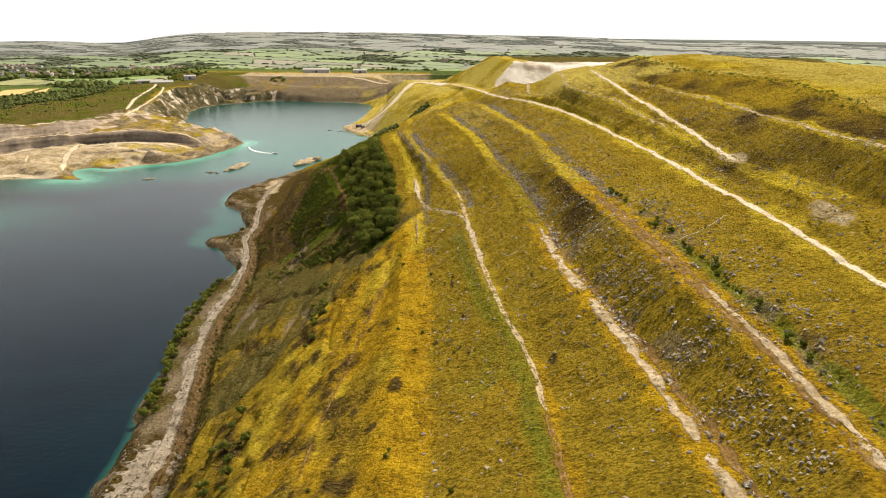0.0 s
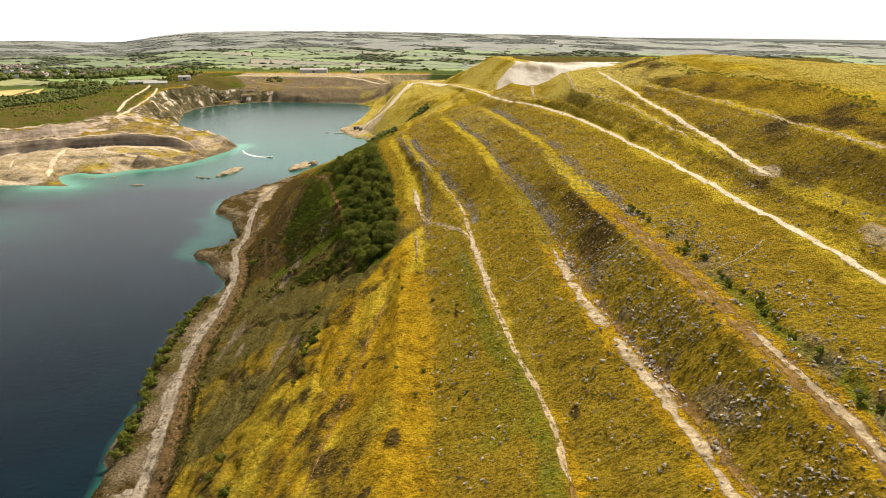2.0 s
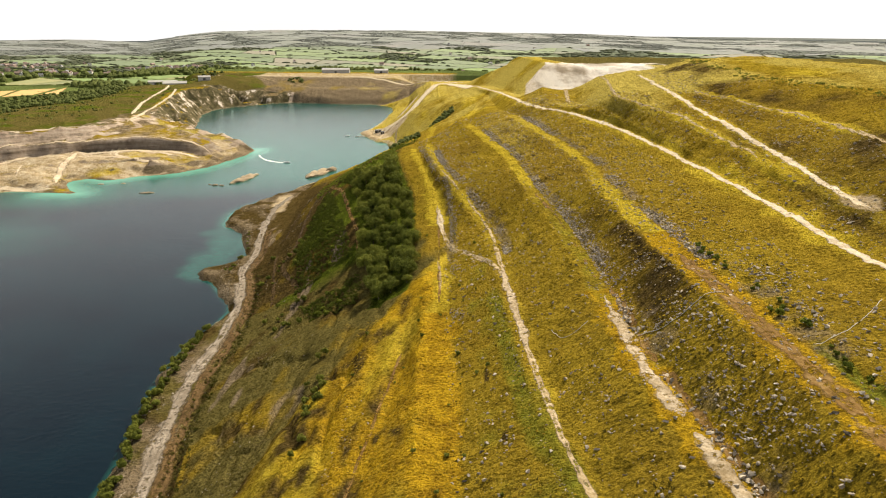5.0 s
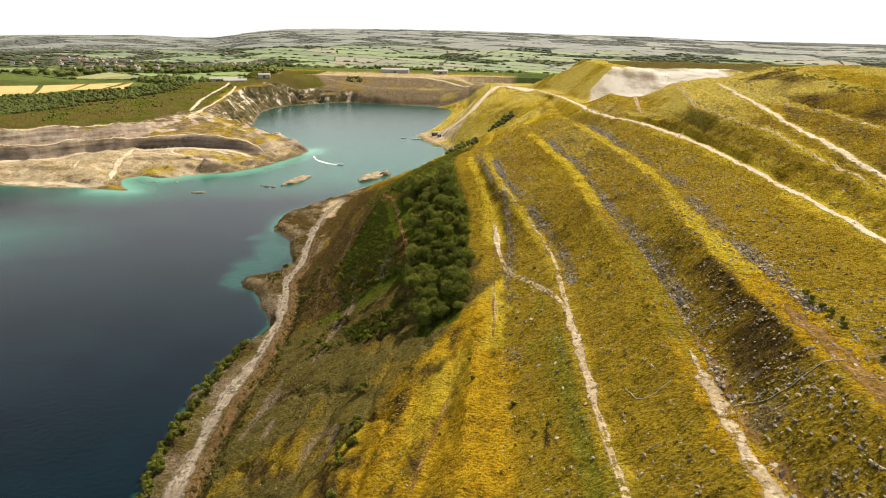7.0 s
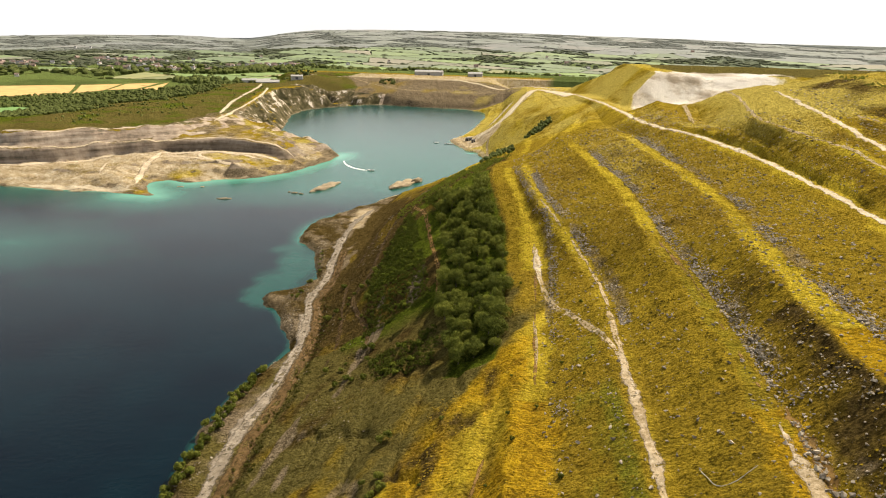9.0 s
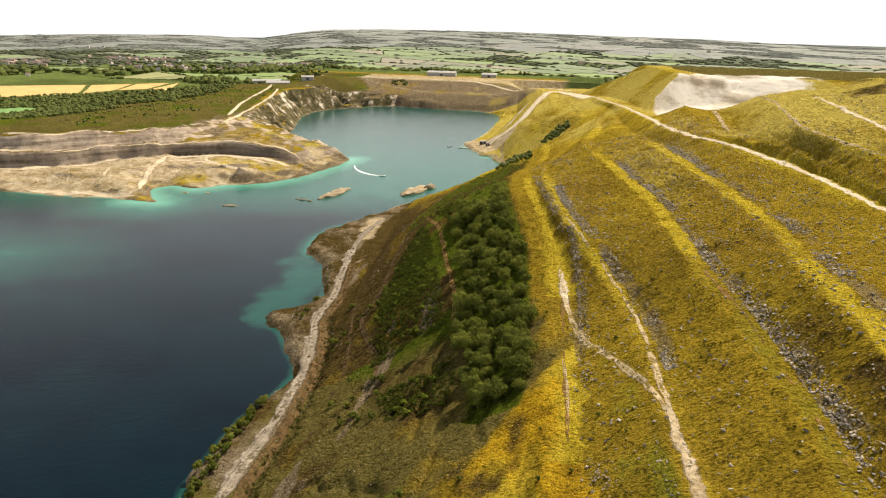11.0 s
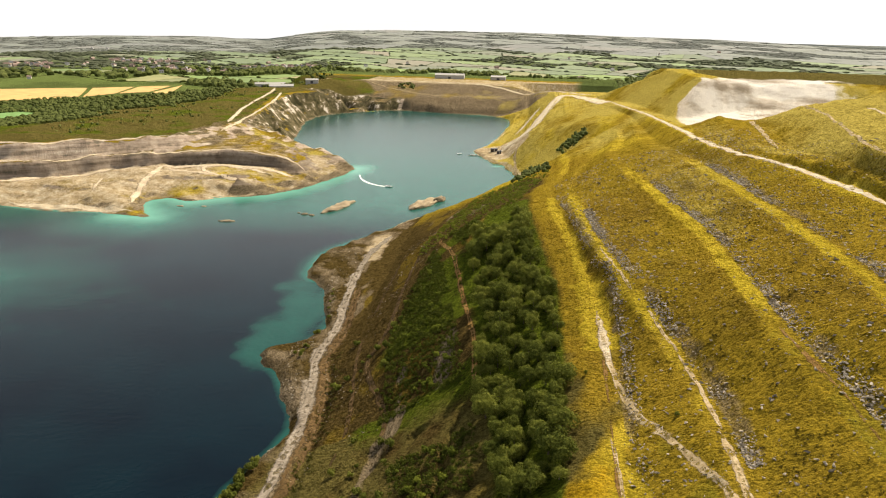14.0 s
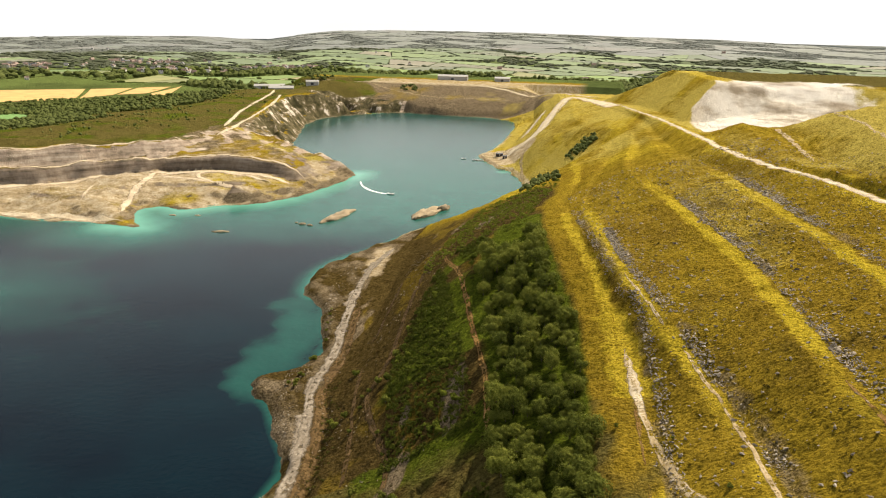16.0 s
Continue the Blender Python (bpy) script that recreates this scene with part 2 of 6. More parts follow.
# the west bank: lines that run along x, from the shore northwards: (x, y, z)
W_FOOT = [(-900, 520, 7), (-560, 562, 7), (-500, 578, 7.5), (-469, 596, 7.5), (-440, 619, 7.5), (-413, 650, 8), (-380, 674, 9.2), (-339, 693, 10), (-298, 694, 9), (-265, 686, 5)]
W_RIM = [(x, y + 5, float(np.interp(x, [-430, -380, -339, -335, -290, -265], [18.3, 17.8, 19.5, 19, 16, 9]))) for x, y, z in W_FOOT]
W_SHELF = [(x, y + 9, z + 0.8) for x, y, z in W_RIM]
W_TOP = [(-900, 560, 29), (-560, 590, 29), (-500, 600, 29), (-472, 614, 29), (-446, 640, 29), (-416, 670, 29), (-390, 702, 29), (-371, 738, 27), (-340, 737, 22), (-298, 722, 18), (-265, 708, 10)]
W_HEATH = [(-1300, 560, 10), (-900, 600, 26), (-560, 612, 32), (-500, 620, 34), (-473, 630, 34), (-448, 654, 34), (-423, 686, 34), (-403, 732, 34), (-390, 777, 32), (-350, 775, 22), (-300, 745, 16), (-265, 722, 9)]
W_BACK = [(-1300, 1000, 33), (-560, 1050, 33), (-490, 1060, 34), (-430, 1080, 33), (-400, 1100, 33), (-260, 1110, 33)]
W_FALL = [(-1600, 900, -24), (-900, 1080, -22), (-700, 1250, -16), (-600, 1400, -8), (-540, 1450, 5), (-480, 1500, 20), (-260, 1500, 20)]


def west(x, y):
    cols = [np.array(v, float).T for v in (W_FOOT, W_RIM, W_SHELF, W_TOP, W_HEATH, W_BACK, W_FALL)]
    py = np.maximum.accumulate(np.array([np.interp(x.ravel(), c[0], c[1]) for c in cols]) + np.arange(7)[:, None] * 0.02, 0)
    pz = np.array([np.interp(x.ravel(), c[0], c[2]) for c in cols])
    z, yr = pz[0].copy(), y.ravel()
    for a in range(6):
        z += np.clip((yr - py[a]) / (py[a + 1] - py[a] + 1e-6), 0, 1) * (pz[a + 1] - pz[a])
    # past the brow the land falls away to the west
    brow = np.interp(yr, [560, 620, 699, 736, 800, 872, 995, 1142, 1300], [-760, -680, -567, -540, -526, -512, -512, -556, -600])
    z = np.minimum(z, np.maximum(30 - 0.118 * np.maximum(brow + 20 - x.ravel(), 0), -24))
    return z.reshape(x.shape)


def north(x, y):
    """The low cliff and its road at the head of the lake, then the quarry's yard."""
    return np.interp(y, [1100, 1150, 1158, 1190, 1202, 1250, 1262, 1420, 1620, 1900], [-5, 0, 7, 19, 20, 31, 33, 33, 5, -22])


def country(x, y):
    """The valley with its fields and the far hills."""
    r = np.hypot(x, y - 100)
    az = np.degrees(np.arctan2(x, y - 100))
    z = -24 + 7 * fbm(x, y, 900, 3, 5)
    ridge = np.interp(az, [-70, -46, -38, -31, -27, -25, -22, -16, -6, 4, 14, 40], [2, 4, 12, 10, 0, 22, 46, 54, 50, 34, 14, 4])
    z = z + smooth(1700, 4700, r) * (ridge + 24 + 6 * fbm(x, y, 700, 3, 9))
    return z


def ground_height(x, y, detail=True):
    x, y = np.asarray(x, float), np.asarray(y, float)
    d = shore_distance(x, y)
    d = d + 1.7 * fbm(x, y, 10, 3, 57) * (1 - smooth(8, 25, np.abs(d)))
    far = country(x, y)
    e = hill(x, y)
    e = e + (far - e) * smooth(1150, 1500, y) + (np.minimum(far, e) - e) * smooth(480, 800, x)
    w = west(x, y)
    w = w + (far - w) * smooth(1350, 1700, y) * (x < 0) + (far - w) * smooth(-1000, -1700, x) * 0
    n = north(x, y)
    n = n + (far - n) * smooth(1550, 1950, y)
    mid = smooth(-300, -200, x)
    is_west = (x < -230) & (y < 1130)
    z = np.where(is_west, w, e)
    nn = smooth(1090, 1150, y)
    left = smooth(-470, -400, x)
    spur = n * smooth(1200, 1300, y) - 40 * (1 - smooth(1200, 1300, y)) - 80 * smooth(-540, -640, x)
    zz = n * left + np.maximum(w, spur) * (1 - left)
    right = smooth(-190, -130, x)
    zz = zz * (1 - right) + np.where(y < 1300, e, np.maximum(e, n)) * right
    z = z * (1 - nn) + zz * nn
    z = z + (far - z) * smooth(1700, 2000, y)
    z = z + (far - z) * smooth(-900, -1400, x)
    z = z + (far - z) * smooth(700, 1000, x)
    # the clay pit behind the hill: its floor, the white slope at its back and the moor above
    back = 57 + 21 * smooth(792 + 0.25 * np.maximum(x - 60, 0), 885, y) + 3 * smooth(900, 960, y)
    back = np.maximum(back, 57 + 19 * smooth(125, 215, x))
    back = back + (far - back) * smooth(960, 1260, y)
    pit = smooth(640, 700, y) * smooth(14, 40, x - np.interp(y, [640, 800, 900, 1000, 1100], [0, 10, -6, -30, -50])) * (1 - smooth(420, 800, x))
    z = z + (back - z) * pit
    # the spoil heap: a grassed west face that the pit cuts off at its south end
    ua, us = 0.41 * (x - 20) + 0.91 * (y - 760), -0.91 * (x - 20) + 0.41 * (y - 760)
    face_w = 60 + 0.72 * (x - np.interp(y, [740, 800, 892, 990], [18, 8, -8, -30]))
    heap = np.minimum.reduce([face_w, 62 + 0.426 * ua + 1.25 * us, (985 - y) * 0.45 + 52, 83 - 0.14 * np.maximum(x - 40, 0)])
    z = np.maximum(z, np.where((y > 735) & (y < 1000), heap, -99))
    z = z + 11 * np.exp(-((x + 440) / 42) ** 2 - ((y - 1205) / 40) ** 2)
    # a ditch between the haul road and the slope
    hx = np.interp(y, ROWS_Y, SPREAD["HAUL"][0])
    z = z - 1.8 * np.exp(-((x - hx - 6.5) / 1.8) ** 2) * smooth(90, 120, y) * (1 - smooth(380, 430, y))
    # a wet ditch beside the earth track, and long ribs on the slope over the lake
    z = z - 0.9 * np.exp(-((x - np.interp(y, ROWS_Y, SPREAD["B3"][0]) - 6.6) / 1.1) ** 2) * smooth(95, 115, y) * (1 - smooth(175, 200, y))
    ribbed = smooth(-75, -60, x) * (1 - smooth(-22, -12, x)) * (1 - smooth(270, 310, y)) * smooth(90, 110, y)
    z = z + ribbed * 1.1 * fbm(x * 1.5, y * 0.3, 13, 3, 127)
    # land rises from the shore, the bed falls
    steep = np.where(x < -230, np.where(y < 745, np.where(x < -300, 0.22, 0.5), 0.95), 0.75)
    z = np.where(d > 0, np.minimum(z, 0.25 + steep * d + np.where((x < -270) & (y < 790), 1.6 * np.maximum(d - 34, 0), 0)), np.maximum(-9.0, 0.35 * d - 0.2))
    if detail:
        land = smooth(0.5, 5, d)
        lumpy = 0.55 * fbm(x, y, 9.0, 3, 2) + 0.28 * vnoise(x, y, 1.7, 7) + 0.30 * vnoise(x * 0.3, y, 1.5, 9)
        z = z + land * lumpy * np.where(y < 1300, 0.7, 1.0)
        gully = smooth(-96, -80, x) * (1 - smooth(-42, -30, x)) * (y < 330)
        z = z - land * gully * 1.7 * np.maximum(0.25 - np.abs(fbm(x * 1.5, y * 0.55, 16, 3, 47)), 0) * 4
        humps = smooth(3, 16, d) * (x < -245) * (x > -620) * (y < 672) * (y > 540)
        heap_h = 3.4 * np.maximum(fbm(x, y * 1.3, 30, 4, 41), -0.3) / 1.7
        z = z + humps * 1.1 * heap_h
        face = (x < -265) * (y > 560) * (y < 780) * smooth(11, 14, z) * (1 - smooth(30, 33, z))
        z = z + face * 1.0 * fbm(x, y, 9, 4, 45)
        pitted = (x > 22) * (x < 200) * (y > 690) * (y < 880) * smooth(0, 10, -us) * smooth(52, 58, z)
        z = z + pitted * 2.2 * fbm(x * 0.8, y * 1.2, 26, 4, 49)
        banks = (x > 20) * (y < 620) * smooth(78, 80, z)
        z = z + banks * 0.5 * fbm(x, y * 0.5, 6, 3, 53)
        crag = (x < -335) * (y > 790) * (y < 1160) * smooth(4, 14, d) * (1 - smooth(45, 70, d))
        crag = crag * (1 - smooth(22, 31, z))
        z = z + crag * (9.0 * (0.4 - np.abs(fbm(x + 0.8 * y, y * 0.4, 30, 3, 43))) + 3.5 * fbm(x + 0.8 * y, y * 0.5, 13, 3, 44))
        rough = smooth(0.3, 3, d) * (1 - smooth(14, 40, d)) * (x < -230)
        z = z + rough * 1.6 * fbm(x, y, 14.0, 3, 4)
    return z


# ---------------------------------------------------------------- materials
def material(name):
    m = bpy.data.materials.new(name)
    m.use_nodes = True
    return m, m.node_tree, m.node_tree.nodes["Principled BSDF"]


def node(tree, kind, **sets):
    n = tree.nodes.new(kind)
    for key, value in sets.items():
        n.inputs[key.replace("_", " ")].default_value = value
    return n


def noise_tex(tree, size, detail=4.0, rough=0.6, stretch=None):
    """A noise in world metres: the size of its blotches."""
    pos = tree.nodes.new("ShaderNodeNewGeometry")
    n = node(tree, "ShaderNodeTexNoise", Scale=1.0 / size, Detail=detail, Roughness=rough)
    if stretch:
        mapping = tree.nodes.new("ShaderNodeMapping")
        mapping.inputs["Scale"].default_value = stretch
        tree.links.new(pos.outputs["Position"], mapping.inputs[0])
        tree.links.new(mapping.outputs[0], n.inputs["Vector"])
    else:
        tree.links.new(pos.outputs["Position"], n.inputs["Vector"])
    return n.outputs["Fac"]


def ramp(tree, fac, stops):
    r = tree.nodes.new("ShaderNodeValToRGB")
    while len(r.color_ramp.elements) < len(stops):
        r.color_ramp.elements.new(0.5)
    for e, (p, c) in zip(r.color_ramp.elements, stops):
        e.position, e.color = p, (c, c, c, 1) if isinstance(c, (int, float)) else (*c, 1)
    tree.links.new(fac, r.inputs[0])
    return r.outputs[0]


def mix(tree, fac, a, b, how="MIX"):
    m = tree.nodes.new("ShaderNodeMix")
    m.data_type, m.blend_type = "RGBA", how
    for socket, value in ((m.inputs[0], fac), (m.inputs[6], a), (m.inputs[7], b)):
        if isinstance(value, (int, float)):
            socket.default_value = value
        elif isinstance(value, tuple):
            socket.default_value = (*value, 1)
        else:
            tree.links.new(value, socket)
    return m.outputs[2]


def calc(tree, how, a, b=None):
    m = tree.nodes.new("ShaderNodeMath")
    m.operation = how
    for socket, value in zip(m.inputs, (a, b)):
        if value is None:
            continue
        if isinstance(value, (int, float)):
            socket.default_value = value
        else:
            tree.links.new(value, socket)
    return m.outputs[0]


def bump(tree, shader, height, strength, distance):
    b = node(tree, "ShaderNodeBump", Strength=strength, Distance=distance)
    tree.links.new(height, b.inputs["Height"])
    tree.links.new(b.outputs[0], shader.inputs["Normal"])


def attribute(tree, name):
    a = tree.nodes.new("ShaderNodeAttribute")
    a.attribute_name = name
    return a.outputs["Fac"]


def soft_mask(tree, name, noise_fac, width=0.5):
    """A mask with a ragged edge."""
    v = calc(tree, "ADD", attribute(tree, name), calc(tree, "MULTIPLY", calc(tree, "SUBTRACT", noise_fac, 0.5), width))
    return ramp(tree, v, [(0.32, 0.0), (0.68, 1.0)])


def ground_material():
    m, t, s = material("rough_ground")
    fine, patch, broad, tuft = noise_tex(t, 0.55, 6, 0.7), noise_tex(t, 6, 6, 0.65), noise_tex(t, 38, 4), noise_tex(t, 1.8, 7, 0.75)
    streak = noise_tex(t, 3.0, 4, 0.6, (1.0, 0.25, 2.0))
    tussock = noise_tex(t, 0.8, 4, 0.65, (0.75, 1.25, 0.6))
    grain = calc(t, "ADD", calc(t, "MULTIPLY", tuft, 0.55), calc(t, "MULTIPLY", tussock, 0.45))
    grass = ramp(t, calc(t, "ADD", calc(t, "MULTIPLY", patch, 0.55), calc(t, "MULTIPLY", tussock, 0.45)), [(0.34, (0.105, 0.081, 0.011)), (0.46, (0.238, 0.173, 0.016)), (0.56, (0.345, 0.243, 0.022)), (0.70, (0.26, 0.207, 0.020))])
    brown = ramp(t, grain, [(0.34, (0.115, 0.073, 0.012)), (0.5, (0.235, 0.150, 0.018)), (0.64, (0.35, 0.235, 0.032))])
    colour = mix(t, ramp(t, broad, [(0.42, 0.1), (0.62, 0.5)]), grass, brown)
    yellow = ramp(t, calc(t, "ADD", calc(t, "MULTIPLY", patch, 0.45), calc(t, "MULTIPLY", grain, 0.55)), [(0.36, (0.23, 0.165, 0.014)), (0.47, (0.40, 0.305, 0.024)), (0.56, (0.52, 0.392, 0.036)), (0.70, (0.37, 0.315, 0.030))])
    colour = mix(t, soft_mask(t, "yellow", calc(t, "ADD", calc(t, "MULTIPLY", patch, 0.5), calc(t, "MULTIPLY", tuft, 0.5)), 0.9), colour, yellow)
    ochre = ramp(t, calc(t, "ADD", calc(t, "MULTIPLY", patch, 0.5), calc(t, "MULTIPLY", grain, 0.5)), [(0.36, (0.14, 0.080, 0.010)), (0.46, (0.30, 0.185, 0.013)), (0.56, (0.47, 0.300, 0.016)), (0.70, (0.39, 0.290, 0.018))])
    colour = mix(t, soft_mask(t, "ochre", calc(t, "ADD", calc(t, "MULTIPLY", patch, 0.4), calc(t, "MULTIPLY", tuft, 0.6)), 1.2), colour, ochre)
    # pale dry grass, which on the far hill also stands in for haze
    pale = ramp(t, grain, [(0.34, (0.22, 0.175, 0.035)), (0.5, (0.42, 0.335, 0.07)), (0.66, (0.58, 0.47, 0.12))])
    colour = mix(t, soft_mask(t, "pale", patch, 0.9), colour, pale)
    green = ramp(t, grain, [(0.34, (0.085, 0.092, 0.012)), (0.52, (0.185, 0.185, 0.020)), (0.68, (0.29, 0.26, 0.030))])
    colour = mix(t, soft_mask(t, "green", patch, 0.7), colour, green)
    heath = ramp(t, grain, [(0.34, (0.020, 0.014, 0.006)), (0.46, (0.052, 0.036, 0.012)), (0.57, (0.115, 0.080, 0.026)), (0.70, (0.062, 0.058, 0.015))])
    colour = mix(t, soft_mask(t, "heath", patch, 0.7), colour, heath)
    moor = ramp(t, grain, [(0.34, (0.058, 0.047, 0.015)), (0.5, (0.115, 0.097, 0.028)), (0.66, (0.185, 0.150, 0.046))])
    colour = mix(t, soft_mask(t, "moor", patch, 0.6), colour, moor)
    scrub = ramp(t, grain, [(0.34, (0.026, 0.040, 0.005)), (0.5, (0.075, 0.100, 0.010)), (0.66, (0.155, 0.175, 0.018))])
    colour = mix(t, soft_mask(t, "scrub", patch, 0.7), colour, scrub)
    rock = ramp(t, calc(t, "ADD", calc(t, "MULTIPLY", streak, 0.4), calc(t, "MULTIPLY", fine, 0.6)), [(0.34, (0.050, 0.038, 0.022)), (0.45, (0.135, 0.102, 0.060)), (0.55, (0.26, 0.205, 0.135)), (0.66, (0.17, 0.118, 0.055))])
    colour = mix(t, soft_mask(t, "rock", calc(t, "ADD", calc(t, "MULTIPLY", patch, 0.5), calc(t, "MULTIPLY", tuft, 0.5)), 0.7), colour, rock)
    strata = noise_tex(t, 5.0, 5, 0.7, (0.10, 0.10, 1.8))
    gully = noise_tex(t, 5.0, 5, 0.7, (1.0, 1.0, 0.3))
    face = ramp(t, calc(t, "ADD", calc(t, "MULTIPLY", gully, 0.4), calc(t, "MULTIPLY", strata, 0.6)), [(0.38, (0.16, 0.142, 0.105)), (0.46, (0.34, 0.265, 0.20)), (0.54, (0.49, 0.40, 0.31)), (0.64, (0.64, 0.55, 0.44))])
    face = mix(t, calc(t, "MULTIPLY", attribute(t, "weathered"), 0.62), face, (0.075, 0.056, 0.036))
    vein = calc(t, "ADD", calc(t, "MULTIPLY", noise_tex(t, 17.0, 6, 0.7, (1.0, 0.8, 0.42)), 0.7), calc(t, "MULTIPLY", gully, 0.3))
    crag = ramp(t, vein, [(0.42, (0.030, 0.030, 0.012)), (0.49, (0.085, 0.074, 0.034)), (0.54, (0.165, 0.135, 0.08)), (0.572, (0.54, 0.48, 0.40)), (0.65, (0.76, 0.72, 0.64))])
    face = mix(t, attribute(t, "white"), face, crag)
    colour = mix(t, soft_mask(t, "face", patch, 0.5), colour, face)
    clay = ramp(t, calc(t, "ADD", calc(t, "MULTIPLY", patch, 0.55), calc(t, "MULTIPLY", tuft, 0.45)), [(0.36, (0.21, 0.155, 0.08)), (0.48, (0.38, 0.295, 0.175)), (0.58, (0.52, 0.44, 0.31)), (0.68, (0.66, 0.59, 0.47))])
    clay = mix(t, calc(t, "MULTIPLY", attribute(t, "white"), 0.85), clay, ramp(t, noise_tex(t, 34, 5, 0.6, (0.5, 1.0, 2.5)), [(0.36, (0.32, 0.27, 0.21)), (0.45, (0.56, 0.50, 0.42)), (0.55, (0.82, 0.78, 0.71))]))
    colour = mix(t, soft_mask(t, "clay", tuft, 0.7), colour, clay)
    farm = ramp(t, noise_tex(t, 160, 3), [(0.35, (0.075, 0.10, 0.032)), (0.55, (0.13, 0.17, 0.05)), (0.7, (0.095, 0.12, 0.04))])
    colour = mix(t, soft_mask(t, "farm", patch, 0.3), colour, farm)
    # haze over the far country, put into the ground colour as pale grey-green
    far_haze = ramp(t, noise_tex(t, 420, 4), [(0.35, (0.118, 0.130, 0.122)), (0.6, (0.158, 0.170, 0.156))])
    colour = mix(t, attribute(t, "far_haze"), colour, far_haze)
    # dead thatch, and shade in the gaps between the tufts painted as dark flecks
    turf = calc(t, "SUBTRACT", 1.0, calc(t, "MINIMUM", calc(t, "ADD", calc(t, "ADD", attribute(t, "clay"), attribute(t, "face")), attribute(t, "far_haze")), 0.85))
    thatch_shade = mix(t, 0.7, colour, (0.02, 0.015, 0.004))
    colour = mix(t, calc(t, "MULTIPLY", turf, ramp(t, tussock, [(0.39, 0.55), (0.50, 0.0)])), colour, thatch_shade)
    colour = mix(t, calc(t, "MULTIPLY", turf, ramp(t, fine, [(0.42, 0.6), (0.51, 0.0)])), colour, thatch_shade)
    t.links.new(colour, s.inputs["Base Color"])
    s.inputs["Roughness"].default_value = 1.0
    s.inputs["Specular IOR Level"].default_value = 0.0
    bump(t, s, calc(t, "ADD", calc(t, "MULTIPLY", tuft, 0.9), calc(t, "ADD", calc(t, "MULTIPLY", fine, 0.5), calc(t, "MULTIPLY", tussock, 0.9))), 1.0, 1.2)
    return m


def water_material():
    m, t, s = material("lake_water")
    blot = noise_tex(t, 60, 3)
    deep = ramp(t, blot, [(0.35, (0.0008, 0.0045, 0.0095)), (0.65, (0.0015, 0.010, 0.016))])
    mid = (0.016, 0.095, 0.075)
    pale = (0.09, 0.29, 0.22)
    sh = calc(t, "ADD", attribute(t, "shallow"), calc(t, "MULTIPLY", calc(t, "SUBTRACT", noise_tex(t, 25, 4), 0.5), 0.25))
    colour = mix(t, ramp(t, sh, [(0.15, 0.0), (0.55, 1.0)]), deep, mid)
    colour = mix(t, ramp(t, sh, [(0.55, 0.0), (0.95, 1.0)]), colour, pale)
    t.links.new(colour, s.inputs["Base Color"])
    s.inputs["Roughness"].default_value = 0.2
    s.inputs["IOR"].default_value = 1.33
    s.inputs["Specular IOR Level"].default_value = 0.19
    bump(t, s, noise_tex(t, 2.2, 4), 0.35, 0.3)
    return m


def stone_material(name, dark, light, size=1.0):
    m, t, s = material(name)
    info = t.nodes.new("ShaderNodeObjectInfo")
    island = t.nodes.new("ShaderNodeNewGeometry")
    v = calc(t, "ADD", calc(t, "MULTIPLY", noise_tex(t, size, 5), 0.6), calc(t, "MULTIPLY", calc(t, "ADD", info.outputs["Random"], island.outputs["Random Per Island"]), 0.22))
    t.links.new(ramp(t, v, [(0.25, dark), (0.7, light)]), s.inputs["Base Color"])
    s.inputs["Roughness"].default_value = 0.9
    bump(t, s, noise_tex(t, size * 0.35, 5), 0.6, 0.2)
    return m


def road_material(name, a, b, c, bare=0.6, ruts=0.5):
    """Worn ground with frayed edges; bare: how much of it shows through the grass; ruts: how far grass keeps the middle."""
    m, t, s = material(name)
    n1, n2, n3 = noise_tex(t, 0.9, 6, 0.75), noise_tex(t, 7, 4), noise_tex(t, 1.9, 6, 0.7)
    across = attribute(t, "across")
    colour = ramp(t, calc(t, "ADD", calc(t, "MULTIPLY", n1, 0.65), calc(t, "MULTIPLY", n2, 0.35)), [(0.36, a), (0.5, b), (0.62, c)])
    t.links.new(colour, s.inputs["Base Color"])
    s.inputs["Roughness"].default_value = 1.0
    s.inputs["Specular IOR Level"].default_value = 0.05
    bump(t, s, n1, 0.6, 0.2)
    rough = calc(t, "ADD", calc(t, "MULTIPLY", n1, 0.5), calc(t, "MULTIPLY", n3, 0.5))
    edge = ramp(t, calc(t, "ADD", across, calc(t, "MULTIPLY", calc(t, "SUBTRACT", rough, 0.5), 2.2)), [(0.50, 1.0), (0.82, 0.0)])
    grown = ramp(t, calc(t, "ADD", calc(t, "ADD", calc(t, "MULTIPLY", n3, 0.7), calc(t, "MULTIPLY", n2, 0.3)), ramp(t, across, [(0.2, ruts * 0.16), (0.42, 0.0)])), [(bare - 0.06, 1.0), (bare + 0.03, 0.0)])
    clear = t.nodes.new("ShaderNodeBsdfTransparent")
    both = t.nodes.new("ShaderNodeMixShader")
    t.links.new(calc(t, "MULTIPLY", edge, grown), both.inputs[0])
    t.links.new(clear.outputs[0], both.inputs[1])
    t.links.new(s.outputs[0], both.inputs[2])
    t.links.new(both.outputs[0], t.nodes["Material Output"].inputs["Surface"])
    return m


